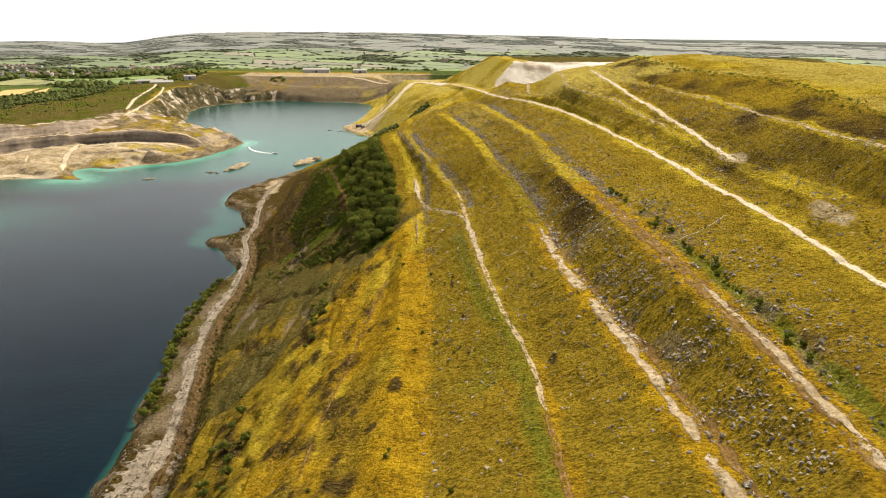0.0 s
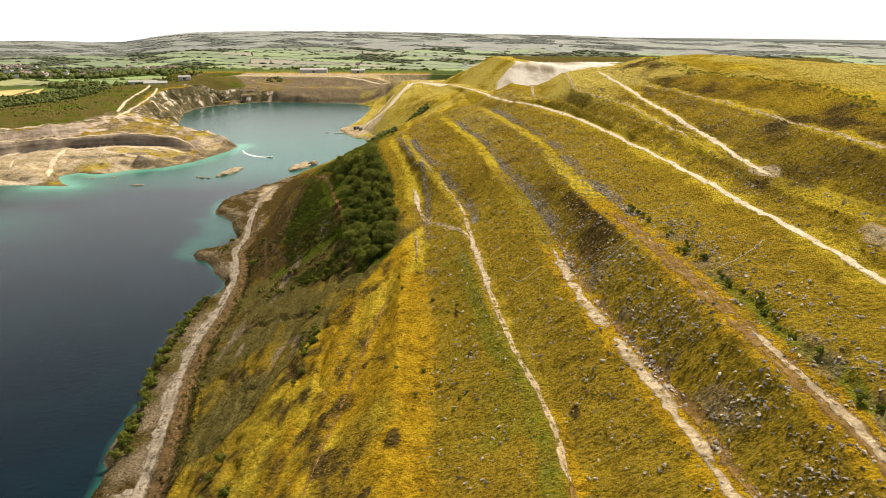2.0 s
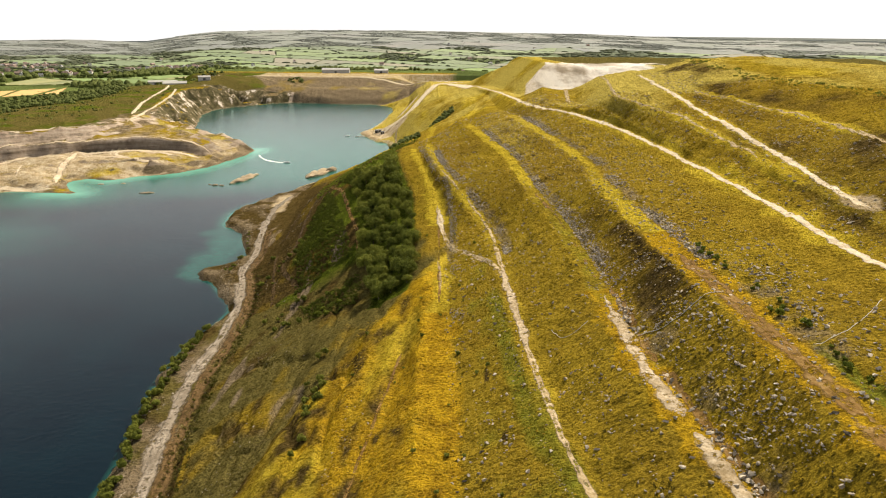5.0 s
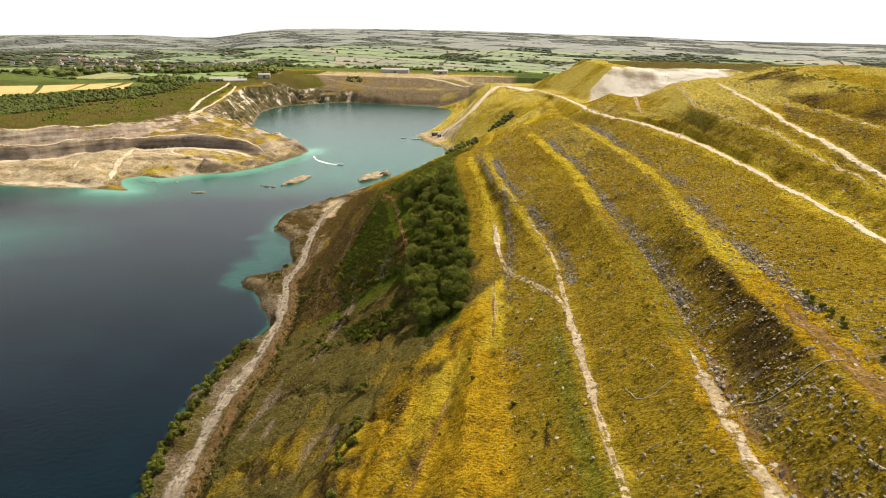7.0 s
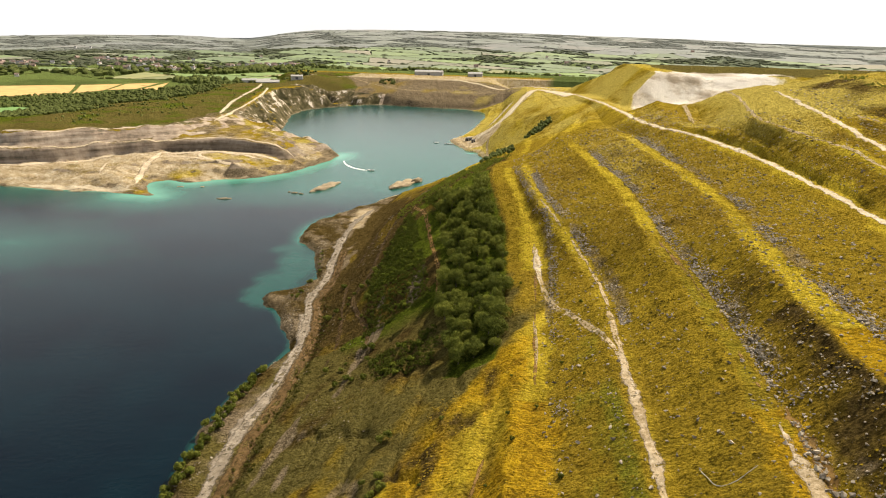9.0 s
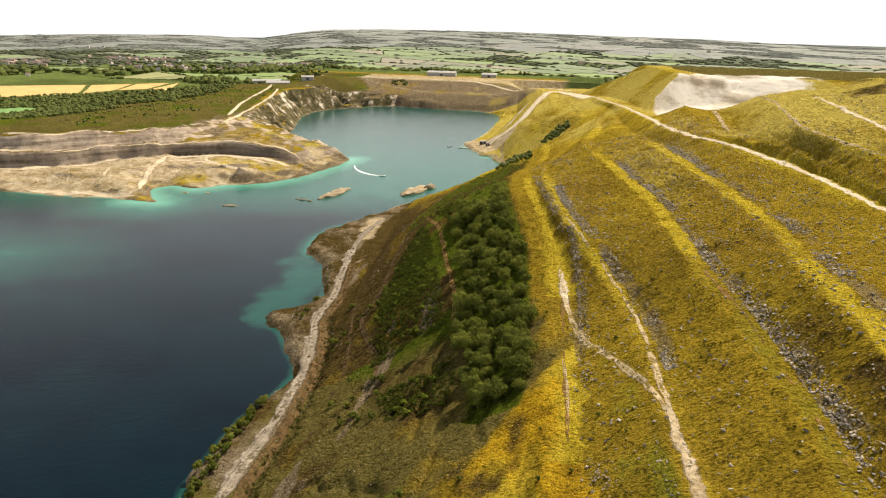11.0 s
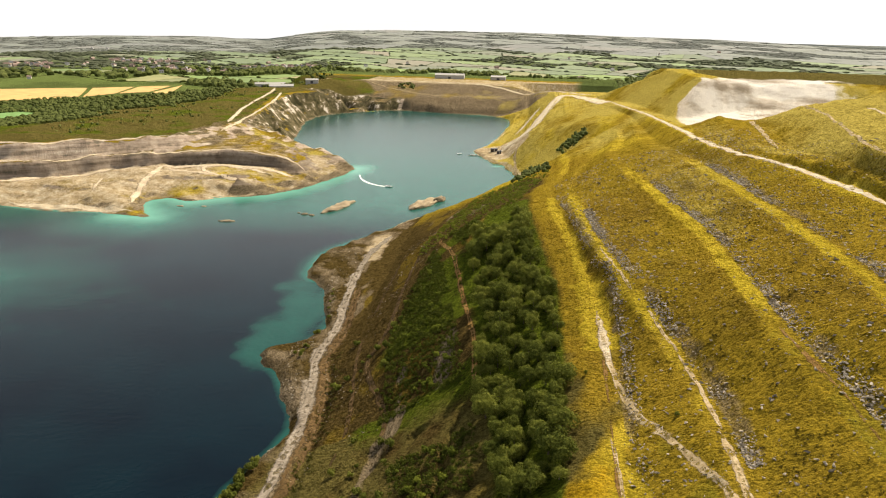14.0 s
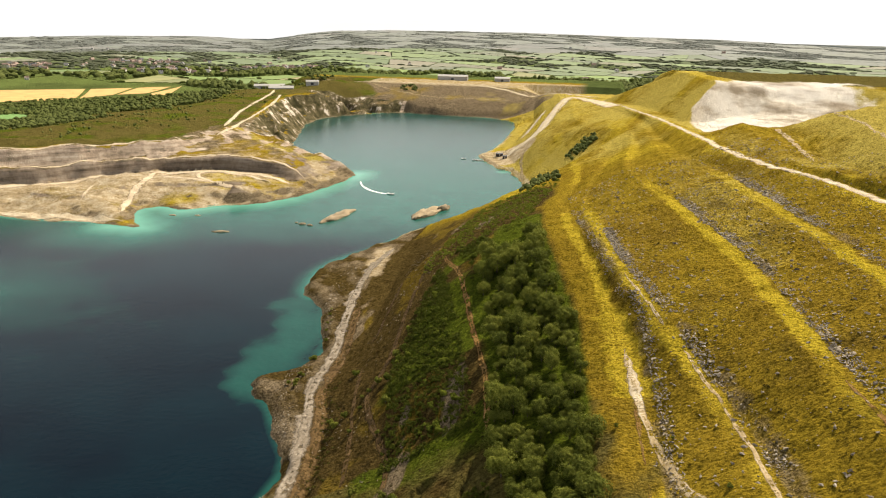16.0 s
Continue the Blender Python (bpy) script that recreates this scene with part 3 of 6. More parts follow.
def leaf_material(name, dark, light, thin=0.35):
    """Leaves of many tints; thin: how much light they let through."""
    m, t, s = material(name)
    info = t.nodes.new("ShaderNodeObjectInfo")
    geo = t.nodes.new("ShaderNodeNewGeometry")
    v = calc(t, "ADD", calc(t, "MULTIPLY", info.outputs["Random"], 0.45), calc(t, "MULTIPLY", geo.outputs["Random Per Island"], 0.5))
    colour = ramp(t, v, [(0.1, dark), (0.8, light)])
    t.links.new(colour, s.inputs["Base Color"])
    s.inputs["Roughness"].default_value = 0.85
    s.inputs["Specular IOR Level"].default_value = 0.03
    glow = t.nodes.new("ShaderNodeBsdfTranslucent")
    t.links.new(colour, glow.inputs["Color"])
    both = t.nodes.new("ShaderNodeMixShader")
    both.inputs[0].default_value = thin
    t.links.new(s.outputs[0], both.inputs[1])
    t.links.new(glow.outputs[0], both.inputs[2])
    t.links.new(both.outputs[0], t.nodes["Material Output"].inputs["Surface"])
    return m


def plain_material(name, colour, rough=0.8, spread=0.25, size=2.0):
    m, t, s = material(name)
    lo = tuple(c * (1 - spread) for c in colour)
    hi = tuple(min(1, c * (1 + spread)) for c in colour)
    t.links.new(ramp(t, noise_tex(t, size, 4), [(0.35, lo), (0.65, hi)]), s.inputs["Base Color"])
    s.inputs["Roughness"].default_value = rough
    return m


GROUND = ground_material()
WATER = water_material()
BOULDER = stone_material("granite_boulder", (0.055, 0.042, 0.026), (0.54, 0.46, 0.345))
PALE_ROAD = road_material("pale_clay_road", (0.19, 0.135, 0.06), (0.34, 0.262, 0.145), (0.50, 0.42, 0.28), 0.58, 0.3)
WHITE_ROAD = road_material("white_clay_road", (0.28, 0.215, 0.13), (0.47, 0.395, 0.275), (0.61, 0.54, 0.41), 0.66, 0.2)
GREY_ROAD = road_material("grey_haul_road", (0.10, 0.080, 0.055), (0.20, 0.168, 0.128), (0.34, 0.295, 0.235), 0.62, 0.35)
SLAB = road_material("bare_clay_slabs", (0.17, 0.120, 0.055), (0.33, 0.262, 0.165), (0.52, 0.44, 0.32), 0.575, 0.0)
EARTH = road_material("brown_earth_track", (0.085, 0.048, 0.014), (0.17, 0.10, 0.030), (0.27, 0.18, 0.07), 0.60, 0.5)
DARK_EARTH = road_material("dark_earth_path", (0.040, 0.026, 0.011), (0.085, 0.054, 0.023), (0.15, 0.098, 0.044), 0.62)
QUARRY_ROAD = road_material("dusty_quarry_road", (0.34, 0.27, 0.18), (0.47, 0.385, 0.27), (0.60, 0.51, 0.38), 0.9, 0.0)
ISLET = stone_material("islet_rock", (0.13, 0.10, 0.06), (0.42, 0.33, 0.2), 3.0)
BARK = plain_material("bark", (0.10, 0.075, 0.05), 0.9)
LEAF = leaf_material("sallow_leaves", (0.060, 0.078, 0.014), (0.21, 0.225, 0.040), 0.4)
LEAF_LIGHT = leaf_material("gorse_leaves", (0.05, 0.072, 0.010), (0.19, 0.215, 0.028))


def mesh_from(name, verts, faces, mat, smooth_shade=True):
    me = bpy.data.meshes.new(name)
    me.from_pydata([tuple(v) for v in verts], [], [tuple(f) for f in faces])
    me.materials.append(mat)
    if smooth_shade:
        me.polygons.foreach_set("use_smooth", [True] * len(me.polygons))
    me.update()
    return me


def grid_mesh(name, xs, ys, z, mat, masks, keep=None):
    """A sheet over a grid of unequal steps, with masks as point attributes."""
    nx, ny = len(xs), len(ys)
    gx, gy = np.meshgrid(xs, ys)
    co = np.stack([gx, gy, z], -1).reshape(-1, 3).astype(np.float32)
    i = np.arange(nx * ny).reshape(ny, nx)
    quads = np.stack([i[:-1, :-1], i[:-1, 1:], i[1:, 1:], i[1:, :-1]], -1).reshape(-1, 4).astype(np.int32)
    if keep is not None:
        quads = quads[keep.ravel()[quads].any(1)]
    me = bpy.data.meshes.new(name)
    me.vertices.add(len(co))
    me.vertices.foreach_set("co", co.ravel())
    me.loops.add(quads.size)
    me.loops.foreach_set("vertex_index", quads.ravel())
    me.polygons.add(len(quads))
    me.polygons.foreach_set("loop_start", np.arange(0, quads.size, 4, dtype=np.int32))
    me.polygons.foreach_set("use_smooth", np.ones(len(quads), bool))
    me.update(calc_edges=True)
    for key, value in masks.items():
        a = me.attributes.new(key, "FLOAT", "POINT")
        a.data.foreach_set("value", np.clip(value, 0, 1).astype(np.float32).ravel())
    me.materials.append(mat)
    return new(name, me)


def line_distance(x, y, pts, reach=40.0):
    """Metres to a polyline, cut off at reach."""
    pts = np.array(pts, float)[:, :2]
    out = np.full(x.shape, reach)
    near = (x > pts[:, 0].min() - reach) & (x < pts[:, 0].max() + reach) & (y > pts[:, 1].min() - reach) & (y < pts[:, 1].max() + reach)
    px, py = x[near], y[near]
    best = np.full(px.shape, reach * reach)
    for (ax, ay), (bx, by) in zip(pts[:-1], pts[1:]):
        dx, dy = bx - ax, by - ay
        t = np.clip(((px - ax) * dx + (py - ay) * dy) / (dx * dx + dy * dy + 1e-9), 0, 1)
        best = np.minimum(best, (px - ax - t * dx) ** 2 + (py - ay - t * dy) ** 2)
    out[near] = np.sqrt(best)
    return out


def bench_path(name, y0, y1, step=4.0, shift=0.0):
    y = np.arange(y0, y1 + 0.1, step)
    x, _ = line_at(name, y)
    return np.stack([x + shift, y], 1)


# ---------------------------------------------------------------- ground
def steps(*spans):
    """Grid lines: (start, stop, first step, last step) one after another."""
    out = []
    for a, b, s0, s1 in spans:
        n = max(2, int(round((b - a) / ((s0 + s1) / 2))))
        u = np.linspace(0, 1, n + 1)
        k = (s1 - s0) / (s0 + s1) 
        out.append(a + (b - a) * (u * (1 - k) + u * u * k))
    return np.unique(np.concatenate(out).round(3))


XS = steps((-5200, -1300, 160, 40), (-1300, -520, 30, 4), (-520, -240, 3.0, 2.2), (-240, -130, 2.0, 0.8), (-130, 100, 0.7, 0.7), (100, 200, 0.8, 2.5), (200, 700, 4, 25), (700, 5200, 40, 170))
YS = steps((-600, 60, 60, 12), (60, 100, 4, 1.0), (100, 420, 0.75, 0.8), (420, 560, 0.9, 1.6), (560, 1300, 1.8, 4.5), (1300, 2200, 6, 30), (2200, 5200, 35, 120))
GX, GY = np.meshgrid(XS, YS)
GZ = ground_height(GX, GY)
SD = shore_distance(GX, GY)


def bench_mask(names, y0, y1, half, shift=0.0):
    out = np.zeros(GX.shape)
    rows = (GY > y0) & (GY < y1)
    for name in names:
        lx, _ = line_at(name, YS)
        out = np.maximum(out, (1 - smooth(half * 0.5, half * 1.35 + 0.5, np.abs(GX - lx[:, None] - shift + 0.6 * fbm(GX, GY, 9, 3, 95)) + 0.35 * half * fbm(GX, GY, 5, 4, 96))) * rows)
    return out


masks = {}
wtop = np.interp(XS, *np.array(W_TOP, float).T[:2])[None] + 5 * fbm(GX, GY, 22, 3, 71)
on_hill = (GX > -230) & (GY < 1300) & (GX < 800)
b0x, b1x = line_at("B0", YS)[0][:, None], line_at("B1", YS)[0][:, None]
lowx, midx, toex = line_at("LOW", YS)[0][:, None], line_at("MID", YS)[0][:, None], line_at("TOE", YS)[0][:, None]
haulx = line_at("HAUL", YS)[0][:, None]
b4x, b8x = line_at("B4", YS)[0][:, None], line_at("B8", YS)[0][:, None]
yellow = np.maximum(np.maximum(bench_mask(["B1"], 60, 330, 2.6) * 0.5, bench_mask(["B3"], 230, 330, 3.0)), bench_mask(["B1", "B2", "B3"], 250, 560, 2.5) * smooth(300, 345, GY)) * np.clip(0.78 + 0.3 * fbm(GX, GY, 14, 3, 81), 0, 1) * (1 - smooth(440, 520, GY))
yellow = np.maximum(yellow, bench_mask(["BL"], 60, 285, 2.6) * 0.85)
yellow = np.maximum.reduce([yellow, bench_mask(["B0"], 60, 360, 5.0) * np.clip(0.58 + 0.4 * fbm(GX, GY, 9, 4, 82), 0, 0.9), bench_mask(["B0"], 340, 375, 4.5) * 0.8, bench_mask(["B0"], 340, 470, 2.2) * 0.7])
yellow = np.maximum(yellow, bench_mask(["B4"], 60, 760, 5.5) * np.clip(0.6 + 0.3 * fbm(GX, GY, 18, 3, 83), 0, 1))
yellow = np.maximum(yellow, bench_mask(["B5", "B6", "B7"], 200, 520, 3.0) * 0.8)
yellow = np.maximum(yellow, smooth(-4, 8, GX - b8x) * (GY < 640) * on_hill * np.clip(0.40 + 0.4 * fbm(GX, GY, 40, 3, 84), 0, 0.8))
west_slope = smooth(midx - 32 + 14 * smooth(190, 260, GY), midx - 8 + 10 * smooth(190, 260, GY), GX) * (1 - smooth(b0x - 4, b0x + 4, GX)) * (1 - smooth(286, 318, GY + (GX + 20) * 0.9))
yellow = np.maximum(yellow, west_slope * np.clip(0.38 + 0.5 * fbm(GX, GY * 0.7, 13, 4, 63), 0, 0.9))
yellow = np.maximum(yellow, smooth(520, 600, GY) * np.clip(0.36 + 0.4 * fbm(GX, GY * 0.5, 30, 3, 85), 0, 0.8))
for lane, wide in (([(-46, 899), (-40, 791), (-28, 682), (-22, 641), (-26, 565)], 3.0), ([(-85, 826), (-76, 783), (-61, 669), (-53, 600), (-53, 568)], 2.6)):
    yellow = np.maximum(yellow, 0.6 * (1 - smooth(wide * 0.4, wide * 1.6, line_distance(GX, GY, lane, 20) + 1.2 * fbm(GX, GY, 12, 3, 161))))
# the western slope is brown and stony below a line that climbs northwards
brown_edge = np.interp(YS, [180, 200, 215, 241, 255, 276, 300, 330], [-68, -61, -56, -49, -40, -31, -22, -16])[:, None]
brown_foot = (1 - smooth(-5, 3, GX - brown_edge + 3 * fbm(GX, GY, 11, 4, 173))) * on_hill * smooth(180, 205, GY) * (GY < 340)
yellow = yellow * (1 - 0.85 * brown_foot)
masks["yellow"] = yellow * on_hill
ochre = on_hill * (GY < 360) * smooth(lowx + 2, midx, GX) * (1 - smooth(b0x + 0, b0x + 9, GX + 5 * fbm(GX, GY * 0.6, 16, 4, 175))) * (1 - smooth(300, 345, GY + (GX + 20) * 0.5))
ochre = ochre * np.clip(0.50 + 0.5 * fbm(GX * 1.4, GY * 0.5, 14, 4, 121), 0, 0.95)
ochre = np.maximum.reduce([ochre, bench_mask(["B0"], 60, 260, 5.0) * 0.85, bench_mask(["B2"], 60, 235, 3.6) * 0.85, bench_mask(["B3"], 60, 250, 4.6) * 0.85, bench_mask(["B1"], 60, 160, 2.6) * 0.8])
masks["ochre"] = ochre * (1 - 0.9 * brown_foot)
b6x, b7x, b5x = (line_at(k, YS)[0][:, None] for k in ("B6", "B7", "B5"))
# far banks paler with distance: haze and stronger light put into the colour
lit_gold = 0.5 * smooth(320, 400, GY) * (1 - smooth(520, 600, GY)) * smooth(0, 6, GX - line_at("B2", YS)[0][:, None]) * on_hill
plateau = smooth(1, 4, GX - b8x + 1.5 * fbm(GX, GY, 9, 3, 141)) * (GY < 640) * on_hill
masks["pale"] = np.maximum.reduce([lit_gold, 0.85 * plateau, smooth(560, 720, GY), smooth(300, 460, GY) * smooth(-4, 12, GX - b4x)]) * on_hill * np.clip(0.62 + 0.45 * fbm(GX, GY * 0.6, 34, 4, 99), 0, 0.95)
green = 0.62 * (1 - smooth(1, 6, np.abs(GX - b1x + 2 + 1.5 * fbm(GX, GY, 12, 2, 5)))) * (1 - smooth(180, 240, GY)) + 0.12 * smooth(560, 700, GY) * (GX > -130) * on_hill
tip = ((GX > -360) & (GX < -250) & (GY < 690) & (SD > 4)) * (0.42 + 0.4 * fbm(GX, GY, 22, 3, 19))
masks["yellow"] = np.maximum(masks["yellow"], np.clip(tip, 0, 1))
between = smooth(b0x + 6, b0x + 10, GX) * (1 - smooth(b1x - 5, b1x - 2, GX)) * (1 - smooth(290, 340, GY))
green = np.maximum(green, between * np.clip(0.30 + 0.25 * fbm(GX, GY, 12, 4, 111), 0, 0.48))
# the grassed mound over the cliff and the turf along the cape's crest
masks["pale"] = np.maximum(masks["pale"], 0.6 * (1.0 - smooth(0.85, 1.15, np.hypot((GX + 440) / 50, (GY - 1203) / 40))))
crest = [(-381, 790), (-352, 775), (-318, 752), (-290, 742), (-268, 738)]
masks["pale"] = np.maximum(masks["pale"], 0.8 * (1 - smooth(4, 9, line_distance(GX, GY, crest, 30) + 2 * fbm(GX, GY, 9, 3, 171))))
west_moor = ((GX < -380) & (GY > 560) & (GY < 1330) & (SD > 40)) * (0.95 + 0.2 * fbm(GX, GY * 1.6, 55, 3, 23)) * smooth(2, 10, GY - wtop)
masks["green"] = green * on_hill
masks["moor"] = np.maximum.reduce([west_moor, brown_foot * np.clip(0.72 + 0.5 * fbm(GX, GY * 0.6, 12, 4, 174), 0.2, 1), (GX > 40) * (GY > 880) * (GY < 1300) * on_hill * 0.8])
heath = np.clip(0.78 + 0.35 * fbm(GX * 1.6, GY * 0.5, 16, 4, 107), 0.55, 1) * (1 - smooth(b0x - 14, b0x - 2, GX)) * smooth(haulx + 3, haulx + 6, GX) * smooth(270, 330, GY - (GX + 20) * 0.45) * (1 - smooth(560, 640, GY))
heath = np.maximum(heath, np.clip(0.26 + 0.4 * fbm(GX, GY * 1.5, 34, 4, 73), 0, 0.8) * ((GX < -380) & (GY > 560) & (GY < 1330) & (SD > 30)) * smooth(2, 10, GY - wtop))
heath = np.maximum(heath, np.clip(0.40 + 0.4 * fbm(GX, GY * 0.5, 12, 4, 97), 0, 0.75) * (1 - smooth(330, 470, GY)) * on_hill * (GY > 150) * (1 - smooth(0, 6, np.abs(GX - (b4x + b8x) / 2) - (b8x - b4x) * 0.33)) * (GY < 560))
slopes = on_hill * smooth(290, 340, GY) * (1 - smooth(500, 580, GY)) * (GX > b0x) * (GX < b8x)
heath = np.maximum(heath, slopes * (1 - smooth(0.1, 0.5, yellow)) * np.clip(0.30 + 0.16 * fbm(GX, GY * 0.6, 10, 4, 105), 0, 0.5) * (1 - smooth(0, 30, GX - b4x)))
masks["green"] = np.maximum(masks["green"], bench_mask(["B2"], 225, 345, 3.0) * (1 - smooth(310, 345, GY)) * 0.42 + 0.6 * (1 - smooth(1, 4, np.abs(GX - b1x + 4.5))) * smooth(170, 190, GY) * (1 - smooth(250, 275, GY)))
b3g = line_at("B3", YS)[0][:, None]
masks["green"] = np.maximum(masks["green"], 0.9 * (1 - smooth(1.0, 2.8, np.abs(GX - b3g - 6.3 + fbm(GX, GY, 8, 2, 6)))) * smooth(90, 105, GY) * (1 - smooth(175, 200, GY)))
b2x, b3x = line_at("B2", YS)[0][:, None], line_at("B3", YS)[0][:, None]
stony = smooth(b2x + 3, b2x + 6, GX) * (1 - smooth(b3x - 5, b3x - 2, GX)) * smooth(185, 220, GY) * (1 - smooth(290, 340, GY))
heath = np.maximum(heath, stony * np.clip(0.48 + 0.34 * fbm(GX, GY * 0.6, 9, 4, 117), 0, 0.7))
ditch = smooth(haulx + 2.5, haulx + 4.5, GX) * (1 - smooth(haulx + 8, haulx + 12 + 2.5 * np.clip(fbm(GX, GY, 12, 2, 3), -1, 1), GX)) * (GY < 420)
heath = np.maximum(heath, 0.85 * ditch * on_hill)
upper_bank = smooth(toex + 6, toex + 12, GX) * (1 - smooth(midx - 2, midx + 8, GX)) * (GY < 330)
heath = np.maximum(heath, upper_bank * np.clip(0.24 + 0.42 * fbm(GX, GY, 8, 4, 61) + 0.2 * fbm(GX, GY, 30, 2, 62) + 0.4 * smooth(240, 310, GY) + 0.4 * (1 - smooth(toex + 8, toex + 24, GX)), 0, 0.9) * on_hill)
lake_bank = (SD > 0) * (1 - smooth(haulx + 6, haulx + 8, GX)) * on_hill * (GY < 620)
heath = np.maximum(heath, 0.8 * lake_bank)
mottled = on_hill * (GX > toex) * (1 - smooth(b0x - 10, b0x - 4, GX)) * (1 - smooth(270, 330, GY))
heath = np.maximum(heath, mottled * np.clip(0.33 + 0.42 * fbm(GX * 1.3, GY * 0.7, 6, 4, 115), 0, 0.8))
slope_y, slope_x = np.gradient(GZ, YS, XS)
slope = np.hypot(slope_x, slope_y)
rock = (0.46 + 0.36 * fbm(GX, GY, 9, 3, 33)) * (SD > 0) * (1 - smooth(3.0, 6.0, GX - haulx)) * on_hill * (GY < 700)
neck = (GX > -395) & (GX < -235) & (GY > 600) & (GY < 850) & (SD > 0)
is_w = ((GX < -230) & (GY < wtop + 3) & (SD > 0)) | neck
rock = np.maximum(rock, is_w * np.maximum(np.where(GX > -335, 0.36, 0.55) + 0.25 * fbm(GX, GY, 14, 3, 151), smooth(0.3, 0.55, slope)))
masks["face"] = is_w * np.where(neck, smooth(0.22, 0.4, slope), smooth(0.35, 0.6, slope)) * smooth(5, 8, GZ) + ((GX < -330) & (GY > 780) & (GY < 1180) & (SD > 0) & (SD < 75)) * 0.95 * smooth(0.25, 0.45, slope)
rock = np.maximum(rock, ((GX < -200) & (GY > 760) & (SD > 0) & (SD < 60)) * smooth(0.35, 0.6, slope))
rock = np.maximum(rock, (0.7 + 0.3 * fbm(GX, GY, 30, 3, 77)) * ((GY > 1140) & (GY < 1275) & (GX > -430) & (GX < -120)))
rock = np.maximum(rock, (SD <= 0) * 1.0)
scree = np.zeros(GX.shape)
for name, y0, y1, reach in (("B0", 300, 470, 6.0), ("B1", 285, 410, 7.0), ("B2", 215, 430, 7.0), ("B3", 235, 450, 8.0), ("B2", 110, 220, 12.0), ("B3", 110, 230, 13.0)):
    off = GX - line_at(name, YS)[0][:, None] - HALF[name] * 0.55
    band = smooth(0, 1.2, off) * (1 - smooth(reach * 0.45, reach, off)) * smooth(y0 - 10, y0 + 10, GY) * (1 - smooth(y1 - 10, y1 + 10, GY))
    scree = np.maximum(scree, band * np.clip(0.24 + 0.5 * fbm(GX, GY, 7, 4, 51), 0, 0.55))
masks["weathered"] = is_w * smooth(6, 8, GZ) * (1 - smooth(17.5, 20, GZ)) * (GY < 745) * np.clip(0.8 + 0.5 * fbm(GX, GY, 40, 3, 92), 0, 1)
masks["white"] = ((GX < -335) & (GY > 790) & (GY < 1180)) * 0.95 + (GX > 14) * (GY > 680) * (GY < 920) * np.clip(0.45 + 0.55 * smooth(20, 45, GX - 0.2 * (GY - 780)), 0, 1)
bare = 0.55 * np.exp(-((GX + 60) / 11) ** 2 - ((GY - 232) / 30) ** 2)
rock = np.maximum(rock, np.clip(0.62 * bare + 0.25 * bare * fbm(GX, GY, 8, 3, 65), 0, 1))
ribs = on_hill * (GX > haulx + 5) * (1 - smooth(midx - 6, midx, GX)) * smooth(200, 260, GY) * (1 - smooth(540, 600, GY))
rock = np.maximum(rock, ribs * smooth(0.35, 0.8, fbm(GX * 1.8, GY * 0.45, 18, 4, 109)) * 0.75)
rock = np.maximum(rock, scree)
bank_7 = smooth(2, 4, GX - b7x) * (1 - smooth(-1.5, 1.5, GX - b8x)) * (GY > 100) * (1 - smooth(560, 620, GY))
bank_5 = smooth(3.5, 5.5, GX - b4x) * (1 - smooth(-2.5, -1, GX - b5x)) * smooth(180, 240, GY) * (1 - smooth(370, 410, GY))
bank_6 = smooth(4, 6, GX - b6x) * (1 - smooth(-3, -1.5, GX - b7x)) * (GY > 100) * (1 - smooth(400, 430, GY))
heath = np.maximum(heath * (1 - 0.8 * plateau), on_hill * np.clip(0.42 + 0.3 * fbm(GX, GY * 0.6, 14, 4, 143), 0, 0.7) * np.maximum.reduce([bank_7, 0.35 * bank_5, 0.8 * bank_6]))
# bare earth scarps on the grass
for cx, cy, rx, ry in ((-12.4, 160.4, 2.2, 4.5), (-21.9, 154.8, 1.3, 2.5), (-25.4, 203.3, 1.2, 3.5), (24.6, 156, 1.3, 3.2), (-1.1, 214, 0.9, 6.0), (3.1, 189, 0.8, 5.0), (-16, 146, 1.6, 3.0), (-33, 182, 1.5, 6.0)):
    heath = np.maximum(heath, 0.75 * (1 - smooth(0.3, 1.3, np.hypot((GX - cx) / rx, (GY - cy) / ry) + 0.4 * fbm(GX, GY, 3, 3, 131))))
mound = 1.0 - smooth(0.85, 1.15, np.hypot((GX + 440) / 50, (GY - 1203) / 40))
masks["face"] = masks["face"] * (1 - mound)
masks["heath"] = heath
masks["rock"] = rock * (1 - mound)
scrub = 0.8 * smooth(-104, -90, GX + 0.3 * np.maximum(GY - 345, -60) * (GY < 345)) * (1 - smooth(-66, -58, GX + 0.25 * (GY - 380))) * smooth(318, 345, GY) * (1 - smooth(450, 480, GY)) * smooth(0.1, 0.6, fbm(GX, GY, 24, 3, 12) + 0.42)
wood = smooth(midx - 2, midx + 6, GX) * (1 - smooth(b0x - 12, b0x - 6, GX)) * (GY > 285) * (GY < 480)
west_heath = ((GX < -380) & (GY > 560) & (GY < 1330) & (SD > 30)) * smooth(2, 10, GY - wtop) * np.clip(0.34 + 0.45 * fbm(GX, GY * 1.4, 26, 4, 103), 0, 0.85)
masks["scrub"] = np.maximum.reduce([scrub, wood * 0.95, west_heath])
edge = 5 * fbm(GX, GY, 14, 3, 8)
cut = 0.41 * (GY - 760) - 0.91 * (GX - 20) + edge
pit = smooth(690, 720, GY + edge) * (1 - smooth(0, 5, cut)) * (1 - smooth(880, 905, GY + edge - 0.1 * (GX - 60))) * smooth(14, 24, GX) * (1 - smooth(120, 175, GX - 0.12 * (GY - 760) + 3 * edge)) * (0.98 + 0.35 * fbm(GX, GY, 34, 3, 29))
